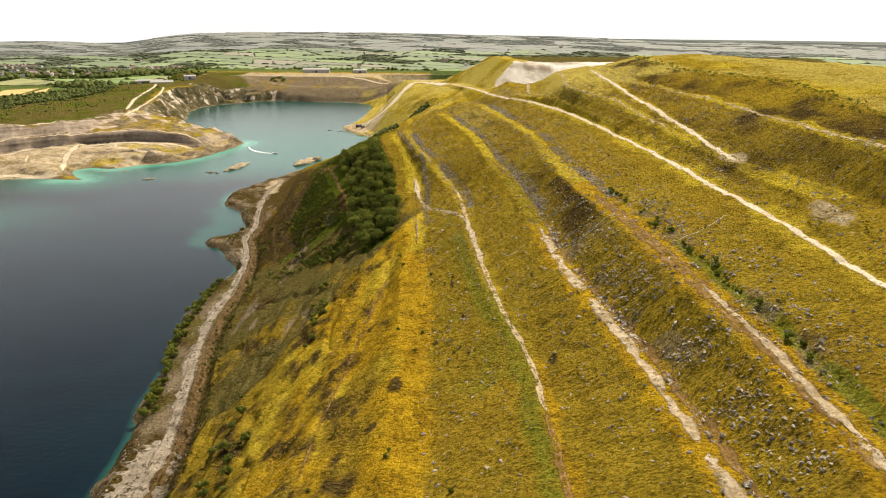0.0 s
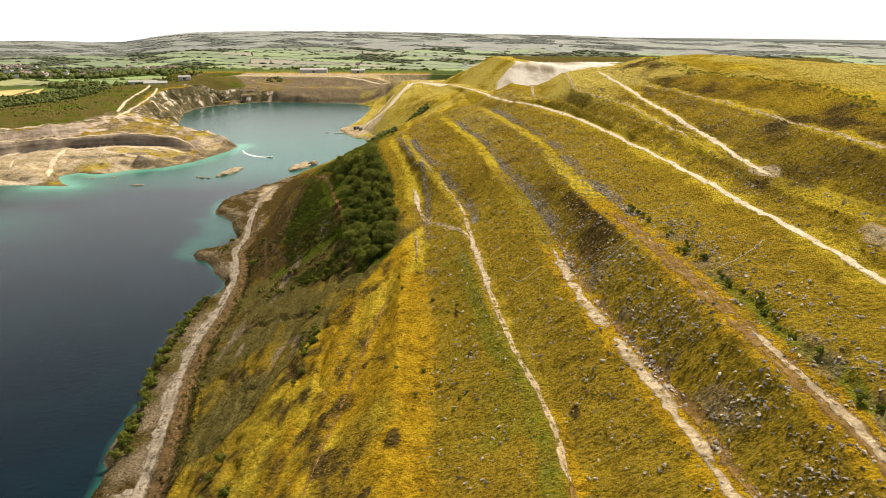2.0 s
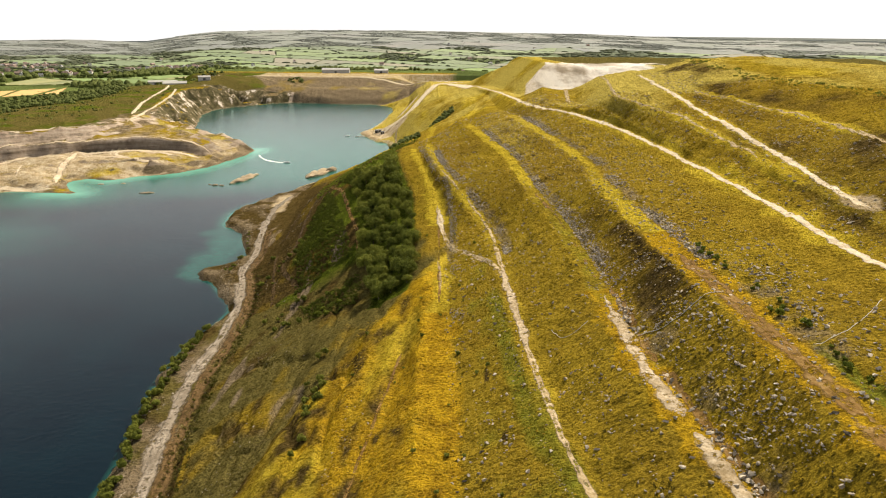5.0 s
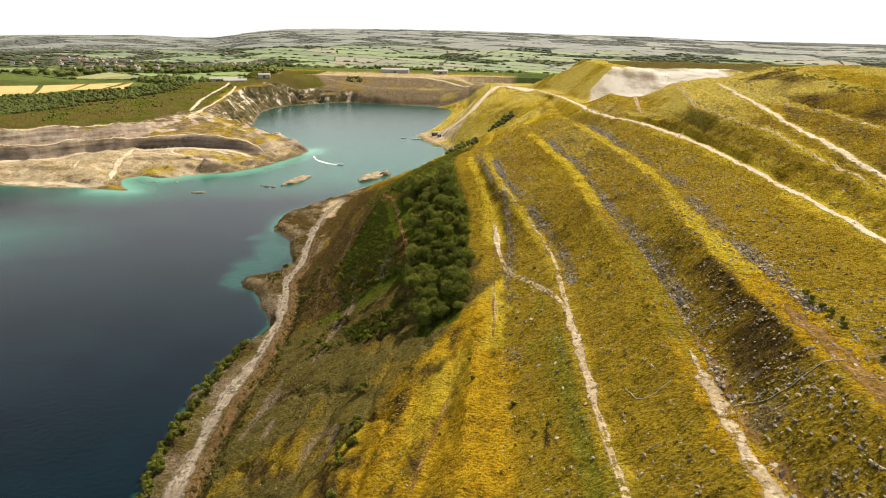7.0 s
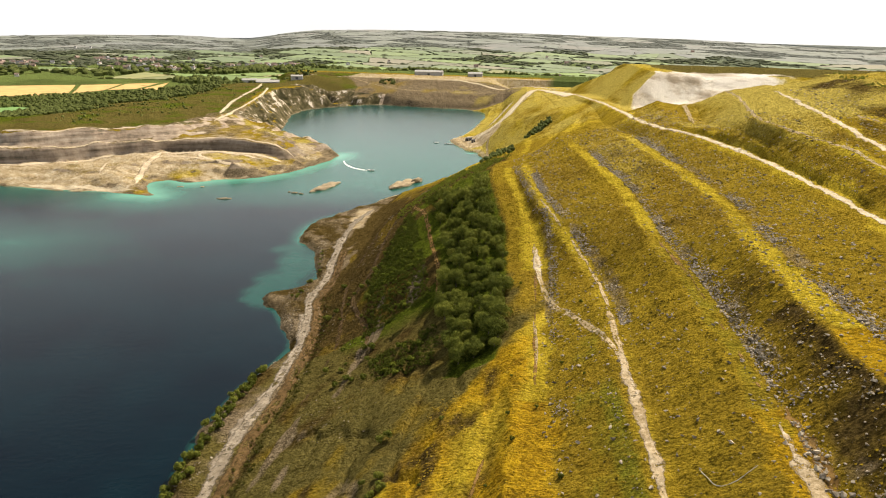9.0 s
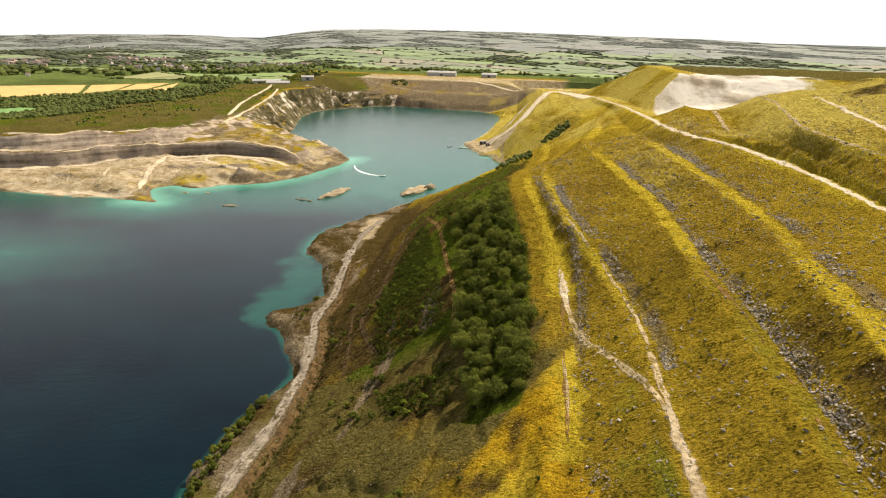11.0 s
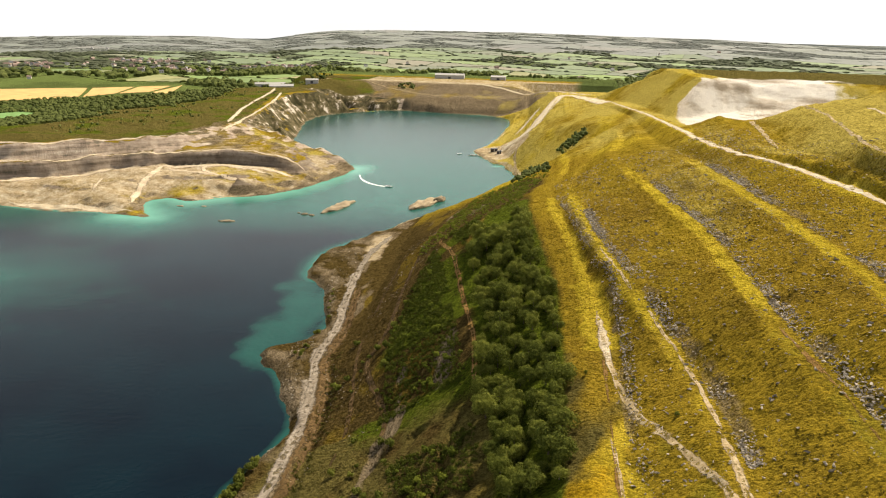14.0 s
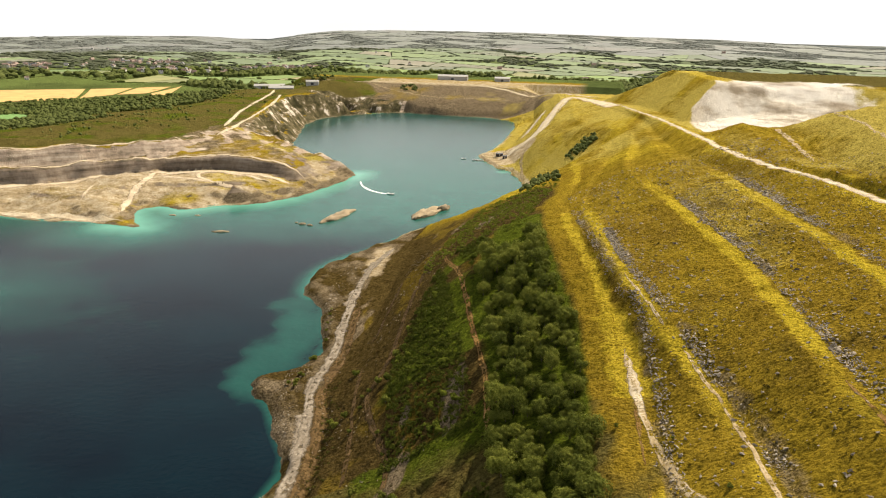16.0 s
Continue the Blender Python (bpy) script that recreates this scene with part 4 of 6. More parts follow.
patches = (1 - smooth(0.7, 1.3, np.hypot((GX - 96.5) / 3.0, (GY - 190) / 11) + 0.4 * fbm(GX, GY, 4, 3, 113))) * 0.6
patches = np.maximum(patches, (1 - smooth(0.7, 1.3, np.hypot((GX - 92) / 4.5, (GY - 251) / 8))) * 0.7)
floor_w = ((GX < -240) & (GY < 740) & (SD > 0)) * (1 - smooth(12, 14, GZ)) * (np.where(GX > -345, 0.52, 0.80) + 0.4 * fbm(GX, GY, 22, 3, 17)) * (1 - 0.7 * smooth(0.35, 0.7, slope))
ledges = ((GX < -240) & (GY < wtop + 5) & (SD > 2)) * (1 - smooth(0.12, 0.3, slope)) * (GZ < 31) * 0.5
shore_pale = ((SD > 0) & (SD < 5) & (GX > -230) & (GY > 560) & (GY < 1000)) * 0.6
shore_pale = np.maximum(shore_pale, 0.75 * (SD > 1) * (1 - smooth(0.5, 1.2, np.hypot((GX + 150 + 0.1 * (GY - 528)) / 8, (GY - 530) / 26) + 0.25 * fbm(GX, GY, 8, 3, 133))))
shore_pale = np.maximum(shore_pale, (SD > 0) * (1 - smooth(26, 40, np.hypot(GX + 140, GY - 852))))
masks["clay"] = np.maximum.reduce([pit, floor_w, ledges, shore_pale, patches, 0.6 * ((GY > 1255) & (GY < 1330) & (GX > -420) & (GX < -60))])
masks["farm"] = np.maximum(np.maximum(smooth(1310, 1400, GY), smooth(1180, 1260, GY) * smooth(-120, -60, GX)), np.maximum(smooth(-600, -780, GX), smooth(700, 900, GX)))
# how much painted haze the ground colour takes, more with distance
masks["far_haze"] = smooth(2100, 3500, np.hypot(GX, GY - 150))
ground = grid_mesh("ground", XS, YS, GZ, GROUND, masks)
tagged(ground, "terraced grassy quarry hill, clay banks and farmland as one sheet of ground", "ground", kind="structure")

# ---------------------------------------------------------------- the lake
WX = steps((-1000, -460, 14, 6), (-460, -90, 3.0, 1.6))
WY = steps((-400, 100, 25, 5), (100, 660, 2.0, 2.5), (660, 1180, 3, 7))
LX, LY = np.meshgrid(WX, WY)
LD = -shore_distance(LX, LY)
shallow = np.where(LY < 480, 0.40, 0.7) * np.exp(-np.maximum(LD, 0) / np.where(LY < 480, 2.5, 6.0))
west_near = np.exp(-np.clip(np.minimum(line_distance(LX, LY, SHORE_WEST[:14], 200), 200), 0, 200) / 34.0)
shallow = np.maximum(shallow, west_near)
warp = 7 * fbm(LX, LY, 18, 3, 3)
cove = 1 - smooth(4, 27, line_distance(LX + warp, LY + warp, [(-152, 404), (-153, 425), (-151, 445), (-159, 462), (-166, 474)], 60))
shallow = np.maximum(shallow, 0.37 * cove)
shallow = np.maximum(shallow, 0.5 * smooth(500, 640, LY - (LX + 200) * 0.25) * (1 - 0.35 * smooth(720, 960, LY)))
shallow = np.maximum(shallow, 0.62 * np.exp(-np.hypot(LX + 150, (LY - 640) / 1.6) / 22.0))
shallow = np.maximum(shallow, 0.85 * np.exp(-np.hypot(LX + 128, (LY - 800)) / 16.0))
shallow = np.maximum(shallow, 0.42 * np.exp(-np.hypot((LX + 330) / 1.5, LY - 440) / 60.0))
lake = grid_mesh("water", WX, WY, np.zeros(LX.shape), WATER, {"shallow": shallow}, LD > -3)
tagged(lake, "deep blue quarry lake with turquoise shallows along its banks", "lake", kind="structure")

# the sea and the far haze past the coast, as a backdrop made to glow
sea_m = plain_material("glowing_sea_haze", (0.08, 0.08, 0.08), 0.9, 0.05, 400)
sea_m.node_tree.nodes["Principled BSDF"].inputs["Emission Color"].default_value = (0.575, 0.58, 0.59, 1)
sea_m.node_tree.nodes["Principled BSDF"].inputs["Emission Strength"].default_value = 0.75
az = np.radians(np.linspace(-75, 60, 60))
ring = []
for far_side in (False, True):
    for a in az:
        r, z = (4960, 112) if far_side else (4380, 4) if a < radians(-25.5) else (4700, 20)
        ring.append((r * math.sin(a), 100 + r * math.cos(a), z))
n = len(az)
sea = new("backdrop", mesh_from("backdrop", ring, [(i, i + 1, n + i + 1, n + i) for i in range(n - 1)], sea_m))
tagged(sea, "pale backdrop of sea and haze past the coast that glows by itself", "sea", kind="structure")


# ---------------------------------------------------------------- roads and tracks
def dense(points, step=1.2):
    """A polyline of even steps through eased corners."""
    p = np.array(points, float)[:, :2]
    for _ in range(2):
        q = np.concatenate([p[:1], np.stack([p[:-1] * 0.75 + p[1:] * 0.25, p[:-1] * 0.25 + p[1:] * 0.75], 1).reshape(-1, 2), p[-1:]])
        p = q
    d = np.concatenate([[0], np.cumsum(np.hypot(*np.diff(p, axis=0).T))])
    s = np.arange(0, d[-1], step)
    return np.stack([np.interp(s, d, p[:, 0]), np.interp(s, d, p[:, 1])], 1)


def road_strip(name, points, width, mat, label, ragged=0.3, step=0.7, gaps=0.0, lift=0.10, seed=0):
    """A worn way that lies on the ground, with an uneven edge; gaps: how much of it is grown over."""
    p = dense(points, step)
    tang = np.gradient(p, axis=0)
    tang /= np.linalg.norm(tang, axis=1)[:, None] + 1e-9
    side = np.stack([tang[:, 1], -tang[:, 0]], 1)
    s = np.arange(len(p)) * step
    wl = width / 2 * (1 + ragged * (vnoise(s, s * 0 + seed, 5.0, seed) + 0.5 * vnoise(s, s * 0 + seed, 1.9, seed + 3)))
    wr = width / 2 * (1 + ragged * (vnoise(s, s * 0 + seed, 5.0, seed + 5) + 0.5 * vnoise(s, s * 0 + seed, 1.9, seed + 8)))
    ends = smooth(0, 7 * step + 2, s) * smooth(0, 7 * step + 2, s[-1] - s)
    wl, wr = wl * (0.15 + 0.85 * ends), wr * (0.15 + 0.85 * ends)
    if gaps:
        grown = smooth(1 - 2 * gaps, 1 - 2 * gaps + 0.5, fbm(s, s * 0 + 3.3 * seed, 16, 3, seed + 11))
        wl, wr = wl * (1 - grown), wr * (1 - grown)
    wl, wr = wl * 1.25, wr * 1.25
    cols = np.array([-1.0, -0.66, -0.33, 0.0, 0.33, 0.66, 1.0])
    xy = np.concatenate([p[:, None] + side[:, None] * np.where(c < 0, c * wl, c * wr)[:, None, None] for c in cols], 1)
    z = ground_height(xy[..., 0], xy[..., 1]) + lift * (1 - 0.85 * np.abs(cols) ** 4)[None]
    verts = np.concatenate([xy, z[..., None]], -1).reshape(-1, 3)
    n = len(cols)
    wide = wl + wr > 0.25
    faces = [(i * n + k, i * n + k + 1, (i + 1) * n + k + 1, (i + 1) * n + k) for i in range(len(p) - 1) if wide[i] and wide[i + 1] for k in range(n - 1)]
    me = mesh_from(name, verts, faces, mat)
    side_of = me.attributes.new("across", "FLOAT", "POINT")
    side_of.data.foreach_set("value", np.tile(np.abs(cols), len(p)).astype(np.float32))
    return tagged(new(name, me), label, "road", kind="structure")


road_strip("road", bench_path("HAUL", 70, 555), 4.0, GREY_ROAD, "pale grey stony haul road along the lake", 0.2, seed=1)
road_strip("road", bench_path("HAUL", 70, 190, shift=-2.5), 17.0, GREY_ROAD, "broad grey quarry floor beside the lake road", 0.35, lift=0.06, seed=2)
road_strip("track", bench_path("HAUL", 150, 470, shift=4.2), 4.4, DARK_EARTH, "brown earth shoulder between the haul road and its ditch", 0.35, gaps=0.12, lift=0.05, seed=44)
road_strip("track", bench_path("HAUL", 165, 550, shift=-0.8), 5.5, GREY_ROAD, "broken grey stony verge of the haul road", 0.5, gaps=0.62, lift=0.05, seed=31)
road_strip("road", bench_path("B4", 70, 885), 2.5, WHITE_ROAD, "pale sandy road along the hillside terrace", 0.25, seed=3)
road_strip("road", bench_path("B4", 400, 885), 3.6, WHITE_ROAD, "wider far stretch of the pale terrace road", 0.2, lift=0.06, seed=33)
road_strip("track", bench_path("B1", 135, 300), 1.5, PALE_ROAD, "narrow pale stony track on the grass terrace", 0.5, gaps=0.06, seed=4)
road_strip("track", [(3, 262), (-1.1, 278), (-5.2, 288.3), (-9.2, 297.3), (-14.7, 308.7), (-18.6, 319.8), (-20.4, 325.7), (-23.1, 339), (-25.4, 353), (-26.6, 360)], 1.6, PALE_ROAD, "pale worn track that forks down across the bank", 0.45, gaps=0.0, seed=5)
road_strip("track", [(-21.3, 328), (-22.6, 337), (-24.2, 346), (-25.4, 354)], 2.2, WHITE_ROAD, "bare pale patch of clay on the track", 0.8, seed=6)
road_strip("track", bench_path("B1", 296, 352, shift=0.6), 1.0, PALE_ROAD, "worn pale line of a grassy farm track", 0.6, gaps=0.5, seed=7)
road_strip("track", bench_path("B1", 352, 400, shift=0.2), 0.7, PALE_ROAD, "worn pale line of a grassy farm track", 0.6, gaps=0.62, seed=8)
road_strip("track", bench_path("B2", 66, 232), 2.8, SLAB, "broken pale rocky road with puddles of bare clay", 0.6, gaps=0.33, seed=9)
road_strip("track", bench_path("B2", 80, 238, shift=2.9), 2.0, EARTH, "strip of brown stony earth beside the broken road", 0.7, gaps=0.45, seed=27)
road_strip("track", bench_path("B1", 218, 276), 2.2, SLAB, "broad bare clay where two tracks meet", 0.6, lift=0.13, seed=32)
road_strip("track", bench_path("B2", 240, 330, shift=0.5), 1.2, EARTH, "muddy brown wheel rut", 0.7, gaps=0.68, seed=10)
road_strip("track", bench_path("B3", 66, 236), 3.8, EARTH, "brown earth track on the terrace", 0.35, gaps=0.05, seed=11)
road_strip("track", bench_path("B3", 66, 160, shift=0.4), 2.0, SLAB, "pale gravel crown of the earth track", 0.6, gaps=0.2, lift=0.16, seed=12)
road_strip("track", bench_path("B5", 296, 560), 1.5, PALE_ROAD, "thin pale path on a ledge", 0.4, gaps=0.1, seed=13)
road_strip("road", bench_path("B6", 246, 520), 2.8, WHITE_ROAD, "pale clay road that climbs to the plateau", 0.3, seed=14)
road_strip("track", bench_path("B7", 150, 428), 1.7, PALE_ROAD, "pale grassy track under the plateau", 0.4, gaps=0.1, seed=15)
road_strip("road", [(-34, 885), (-52, 960), (-70, 1050), (-84, 1100), (-97, 1106), (-101, 1033), (-104, 979), (-106, 909), (-112, 872), (-123, 864), (-134, 852), (-141, 842)], 15.0, WHITE_ROAD, "wide pale ramp down to the beach", 0.2, 3.0, lift=0.3, seed=16)
road_strip("track", [(-122, 1080), (-126, 1030), (-128, 965), (-133, 935)], 7.0, WHITE_ROAD, "eroded clay slip beside the ramp", 0.6, 3.0, lift=0.3, seed=17)
road_strip("road", [(-60, 1100), (-130, 1200), (-231, 1262), (-308, 1262), (-344, 1263), (-424, 1262), (-470, 1200)], 6.0, WHITE_ROAD, "pale road along the rim of the quarry", 0.25, 3.0, lift=0.4, seed=18)
road_strip("road", [(-150, 1196), (-229, 1196), (-297, 1197), (-386, 1230), (-424, 1258)], 3.5, PALE_ROAD, "pale sloping road across the quarry face", 0.3, 3.0, lift=0.4, seed=19)
road_strip("road", [(-384, 778), (-405, 830), (-427, 885), (-450, 960), (-466, 1015), (-480, 1060), (-500, 1110)], 5.0, WHITE_ROAD, "pale road along the cliff top", 0.25, 3.0, lift=0.4, seed=20)
road_strip("track", [(-107, 491), (-98, 465), (-89, 445), (-80, 418), (-73, 395), (-66, 374), (-60, 354), (-57, 338)], 1.7, EARTH, "brown path worn through the heather", 0.4, gaps=0.08, seed=21)
road_strip("track", bench_path("LOW", 330, 520, shift=-1), 2.0, DARK_EARTH, "reddish earth path along the steep bank", 0.5, gaps=0.2, seed=28)
road_strip("track", bench_path("TOE", 300, 500, shift=7), 1.6, DARK_EARTH, "brown gully path above the haul road", 0.6, gaps=0.35, seed=29)
road_strip("track", [(-30, 130), (-30, 175), (-28.5, 190), (-27, 213), (-25, 245)], 0.7, EARTH, "faint brown rut on the yellow grass", 0.5, gaps=0.35, seed=22)
road_strip("track", bench_path("B1", 70, 140), 1.6, EARTH, "rust-coloured rut of an overgrown track", 0.5, gaps=0.3, seed=42)
road_strip("track", [(-21.3, 304.7), (-19.8, 297.1), (-18.6, 288.3), (-17.5, 275)], 0.9, PALE_ROAD, "pale worn rut in bright grass", 0.5, gaps=0.2, seed=43)
road_strip("track", bench_path("B0", 230, 345, shift=0.8), 0.9, EARTH, "faint brown wheel rut in yellow grass", 0.7, gaps=0.62, seed=24)
road_strip("track", [(42, 574), (40, 540), (37.5, 503), (36, 466)], 2.4, PALE_ROAD, "short pale track on the yellow terrace", 0.5, 1.2, gaps=0.35, lift=0.15, seed=25)
road_strip("track", [(-114, 843), (-116, 821), (-109, 785), (-104, 750)], 2.6, PALE_ROAD, "pale track along the foot of the far bank", 0.4, 2.0, gaps=0.1, lift=0.25, seed=41)
def shifted(line, dy, x0=-600, x1=-250):
    return [(x, y + dy) for x, y, z in line if x0 <= x <= x1]


WEST_ROADS = [(shifted(W_FOOT, -7), 7.5, "pale haul road under the quarry face"),
              (shifted(W_RIM, 4.5), 3.0, "pale ledge road between two rock faces"),
              (shifted(W_TOP, 4, -600, -372), 3.4, "pale track along the top of the quarry face"),
              ([(-430, 562), (-400, 561), (-365, 566), (-335, 566)], 8.0, "pale causeway along the water"),
              ([(-285, 672), (-315, 682), (-343, 683), (-348, 672), (-336, 660), (-312, 650), (-290, 658)], 4.5, "pale loop of road on the quarry floor"),
              ([(-376, 667), (-366, 659), (-351, 659), (-320, 652)], 5.0, "pale spur of road to the loop"),
              ([(-378, 668), (-373, 640), (-360, 606), (-346, 580)], 5.5, "wide pale ramp down to the causeway"),
              ([(-404, 628), (-392, 604), (-380, 584)], 2.5, "thin pale track down the quarry floor"),
              ([(-373, 745), (-378, 791), (-402, 878), (-437, 989), (-466, 1060)], 4.0, "second pale track along the cliff top")]
for k, (pts, wide, label) in enumerate(WEST_ROADS):
    road_strip("road", pts, wide, WHITE_ROAD if "causeway along" in label or "cliff" in label else QUARRY_ROAD, label, 0.3, 2.0, lift=0.3, seed=30 + k)


# ---------------------------------------------------------------- stones
def rock_shape(rng, points, flat=0.7):
    """A broken angular block: the hull of a few scattered corners."""
    bm = bmesh.new()
    axis = Vector((rng.uniform(0.85, 1.3), rng.uniform(0.65, 1.0), rng.uniform(flat - 0.2, flat + 0.1)))
    for _ in range(points):
        n = Vector((rng.gauss(0, 1), rng.gauss(0, 1), rng.gauss(0, 1))).normalized() * rng.uniform(0.6, 1.1)
        bm.verts.new((n.x * axis.x, n.y * axis.y, n.z * axis.z))
    made = bmesh.ops.convex_hull(bm, input=bm.verts[:])
    loose = [v for v in bm.verts if not v.link_faces]
    bmesh.ops.delete(bm, geom=loose, context="VERTS")
    return bm


def bm_mesh(name, bm, mat, smooth_shade=False):
    me = bpy.data.meshes.new(name)
    bm.to_mesh(me)
    bm.free()
    me.materials.append(mat)
    if smooth_shade:
        me.polygons.foreach_set("use_smooth", [True] * len(me.polygons))
    return me


rng = random.Random(4)
ROCKS = [bm_mesh("boulder", rock_shape(rng, 13), BOULDER) for _ in range(7)]
PEBBLES = []
for _ in range(5):
    b = rock_shape(rng, 9)
    b.verts.ensure_lookup_table()
    b.verts.index_update()
    PEBBLES.append((np.array([v.co[:] for v in b.verts]), [[v.index for v in f.verts] for f in b.faces]))
    b.free()

spots = []        # x, y, size


def scatter_line(name, y0, y1, near, far, count, small, big, clump=14.0, seed=0):
    """Stones in uneven clumps along one side of a terrace."""
    r = np.random.RandomState(100 + seed)
    y = r.uniform(y0, y1, count * 4)
    keep = fbm(y, y * 0 + seed, clump, 2, 40 + seed) + r.uniform(-0.7, 0.7, len(y)) > 0.15
    y = y[keep][:count]
    x = line_at(name, y)[0] + near + (far - near) * r.beta(1.3, 2.2, len(y))
    size = 0.56 * (small + (big - small) * r.power(0.32, len(y)))
    spots.extend(zip(x, y, size))


scatter_line("B0", 250, 345, 4.5, 9, 420, 0.25, 1.0, seed=1)
scatter_line("B0", 305, 380, 5.0, 8, 700, 0.35, 1.1, seed=2)
scatter_line("B0", 380, 470, 3.0, 6, 500, 0.35, 1.0, seed=24)
scatter_line("B1", 285, 430, 1.8, 5.5, 2300, 0.36, 1.1, seed=3)
scatter_line("B1", 130, 270, -4.6, -2.6, 150, 0.22, 0.75, 9, seed=4)
scatter_line("B1", 150, 280, 3, 12, 120, 0.25, 0.8, seed=5)
scatter_line("B2", 215, 450, 2.2, 6.5, 3300, 0.36, 1.15, seed=6)
scatter_line("B2", 100, 240, 1.8, 4.2, 420, 0.3, 1.5, 8, seed=22)
scatter_line("B2", 95, 240, 4, 17, 1300, 0.2, 1.15, 10, seed=7)
scatter_line("B2", 105, 230, -12, -4, 150, 0.22, 0.9, seed=8)
scatter_line("B3", 100, 240, -9, -4, 420, 0.25, 1.15, seed=9)
scatter_line("B3", 230, 470, 3, 8, 2400, 0.38, 1.2, seed=10)
scatter_line("B3", 95, 230, 8, 18, 600, 0.2, 1.2, 10, seed=11)
scatter_line("B4", 150, 330, 2, 16, 240, 0.25, 1.1, seed=12)
scatter_line("B4", 150, 420, -14, -3, 260, 0.2, 0.8, seed=13)
scatter_line("B7", 160, 330, -22, 10, 240, 0.3, 1.2, 30, seed=14)
scatter_line("B6", 200, 520, 5, 26, 700, 0.25, 1.0, 20, seed=19)
scatter_line("B8", 180, 520, -14, 3, 420, 0.25, 0.9, 20, seed=20)
scatter_line("B4", 330, 560, 3, 14, 420, 0.25, 0.9, 20, seed=21)
scatter_line("BL", 110, 230, -9, 0, 160, 0.2, 0.75, seed=15)
scatter_line("LOW", 120, 300, -10, 12, 260, 0.2, 0.7, seed=16)
scatter_line("HAUL", 90, 420, 4, 10, 330, 0.2, 0.8, seed=17)
scatter_line("HAUL", 90, 520, -13, -2.5, 1100, 0.25, 1.1, seed=18)
scatter_line("LOW", 290, 520, -16, 14, 500, 0.25, 0.8, 10, seed=23)
r_ = np.random.RandomState(9)
for _ in range(13000):
    y = r_.uniform(95, 520)
    a, b = r_.choice(["B0", "B1", "B2", "B2", "B3", "B3", "B4", "B6"]), r_.uniform(2.5, 22)
    spots.append((line_at(a, y)[0] + b, y, 0.13 + 0.55 * r_.rand() ** 2.4))
spots = np.array(spots)
spots_z = ground_height(spots[:, 0], spots[:, 1])
spots = spots[spots_z > 0.3]
spots = np.concatenate([spots, [(-5.4, 419.5, 0.9), (-4.2, 417.5, 1.0), (-3.2, 415.6, 0.8)]])
spots_z = ground_height(spots[:, 0], spots[:, 1])
# the largest along the near stretch of the terraces are things of their own
order = np.argsort(-(spots[:, 2] - 0.0012 * np.abs(spots[:, 1] - 190)))
single = order[:280]
for k, i in enumerate(single):
    x, y, size = spots[i]
    ob = new("boulder", ROCKS[k % 7])
    ob.matrix_world = Matrix.LocRotScale((x, y, spots_z[i] + size * 0.18), Euler((rng.uniform(-0.3, 0.3), rng.uniform(-0.3, 0.3), rng.uniform(0, 6.3))), (size, size, size))
    tagged(ob, "grey lichened granite boulder half sunk in rough grass", "boulder", "boulders on the terraces")
verts, faces, base = [], [], 0
for i in order[280:]:
    x, y, size = spots[i]
    v, f = PEBBLES[i % 5]
    a = rng.uniform(0, 6.28)
    c, s = math.cos(a), math.sin(a)
    p = np.stack([v[:, 0] * c - v[:, 1] * s, v[:, 0] * s + v[:, 1] * c, v[:, 2]], 1) * size + (x, y, spots_z[i] + size * 0.15)
    verts.append(p)
    faces += [tuple(j + base for j in face) for face in f]
    base += len(p)
rubble = new("rubble", mesh_from("rubble", np.concatenate(verts), faces, BOULDER, False))
tagged(rubble, "loose grey granite rubble strewn along the terraces", "rubble", kind="stuff")


# ---------------------------------------------------------------- plants
def part(name, data, parent, label=""):
    ob = new(name, data)
    ob.parent = parent
    return tagged(ob, label)


def limb(bm, a, b, ra, rb, sides=6):
    """A tapered round limb from a to b."""
    a, b = Vector(a), Vector(b)
    q = (b - a).to_track_quat("Z", "Y")
    rings = []
    for p, r in ((a, ra), (b, rb)):
        rings.append([bm.verts.new(p + q @ Vector((r * math.cos(k * 2 * math.pi / sides), r * math.sin(k * 2 * math.pi / sides), 0))) for k in range(sides)])
    for k in range(sides):
        bm.faces.new((rings[0][k], rings[0][(k + 1) % sides], rings[1][(k + 1) % sides], rings[1][k]))


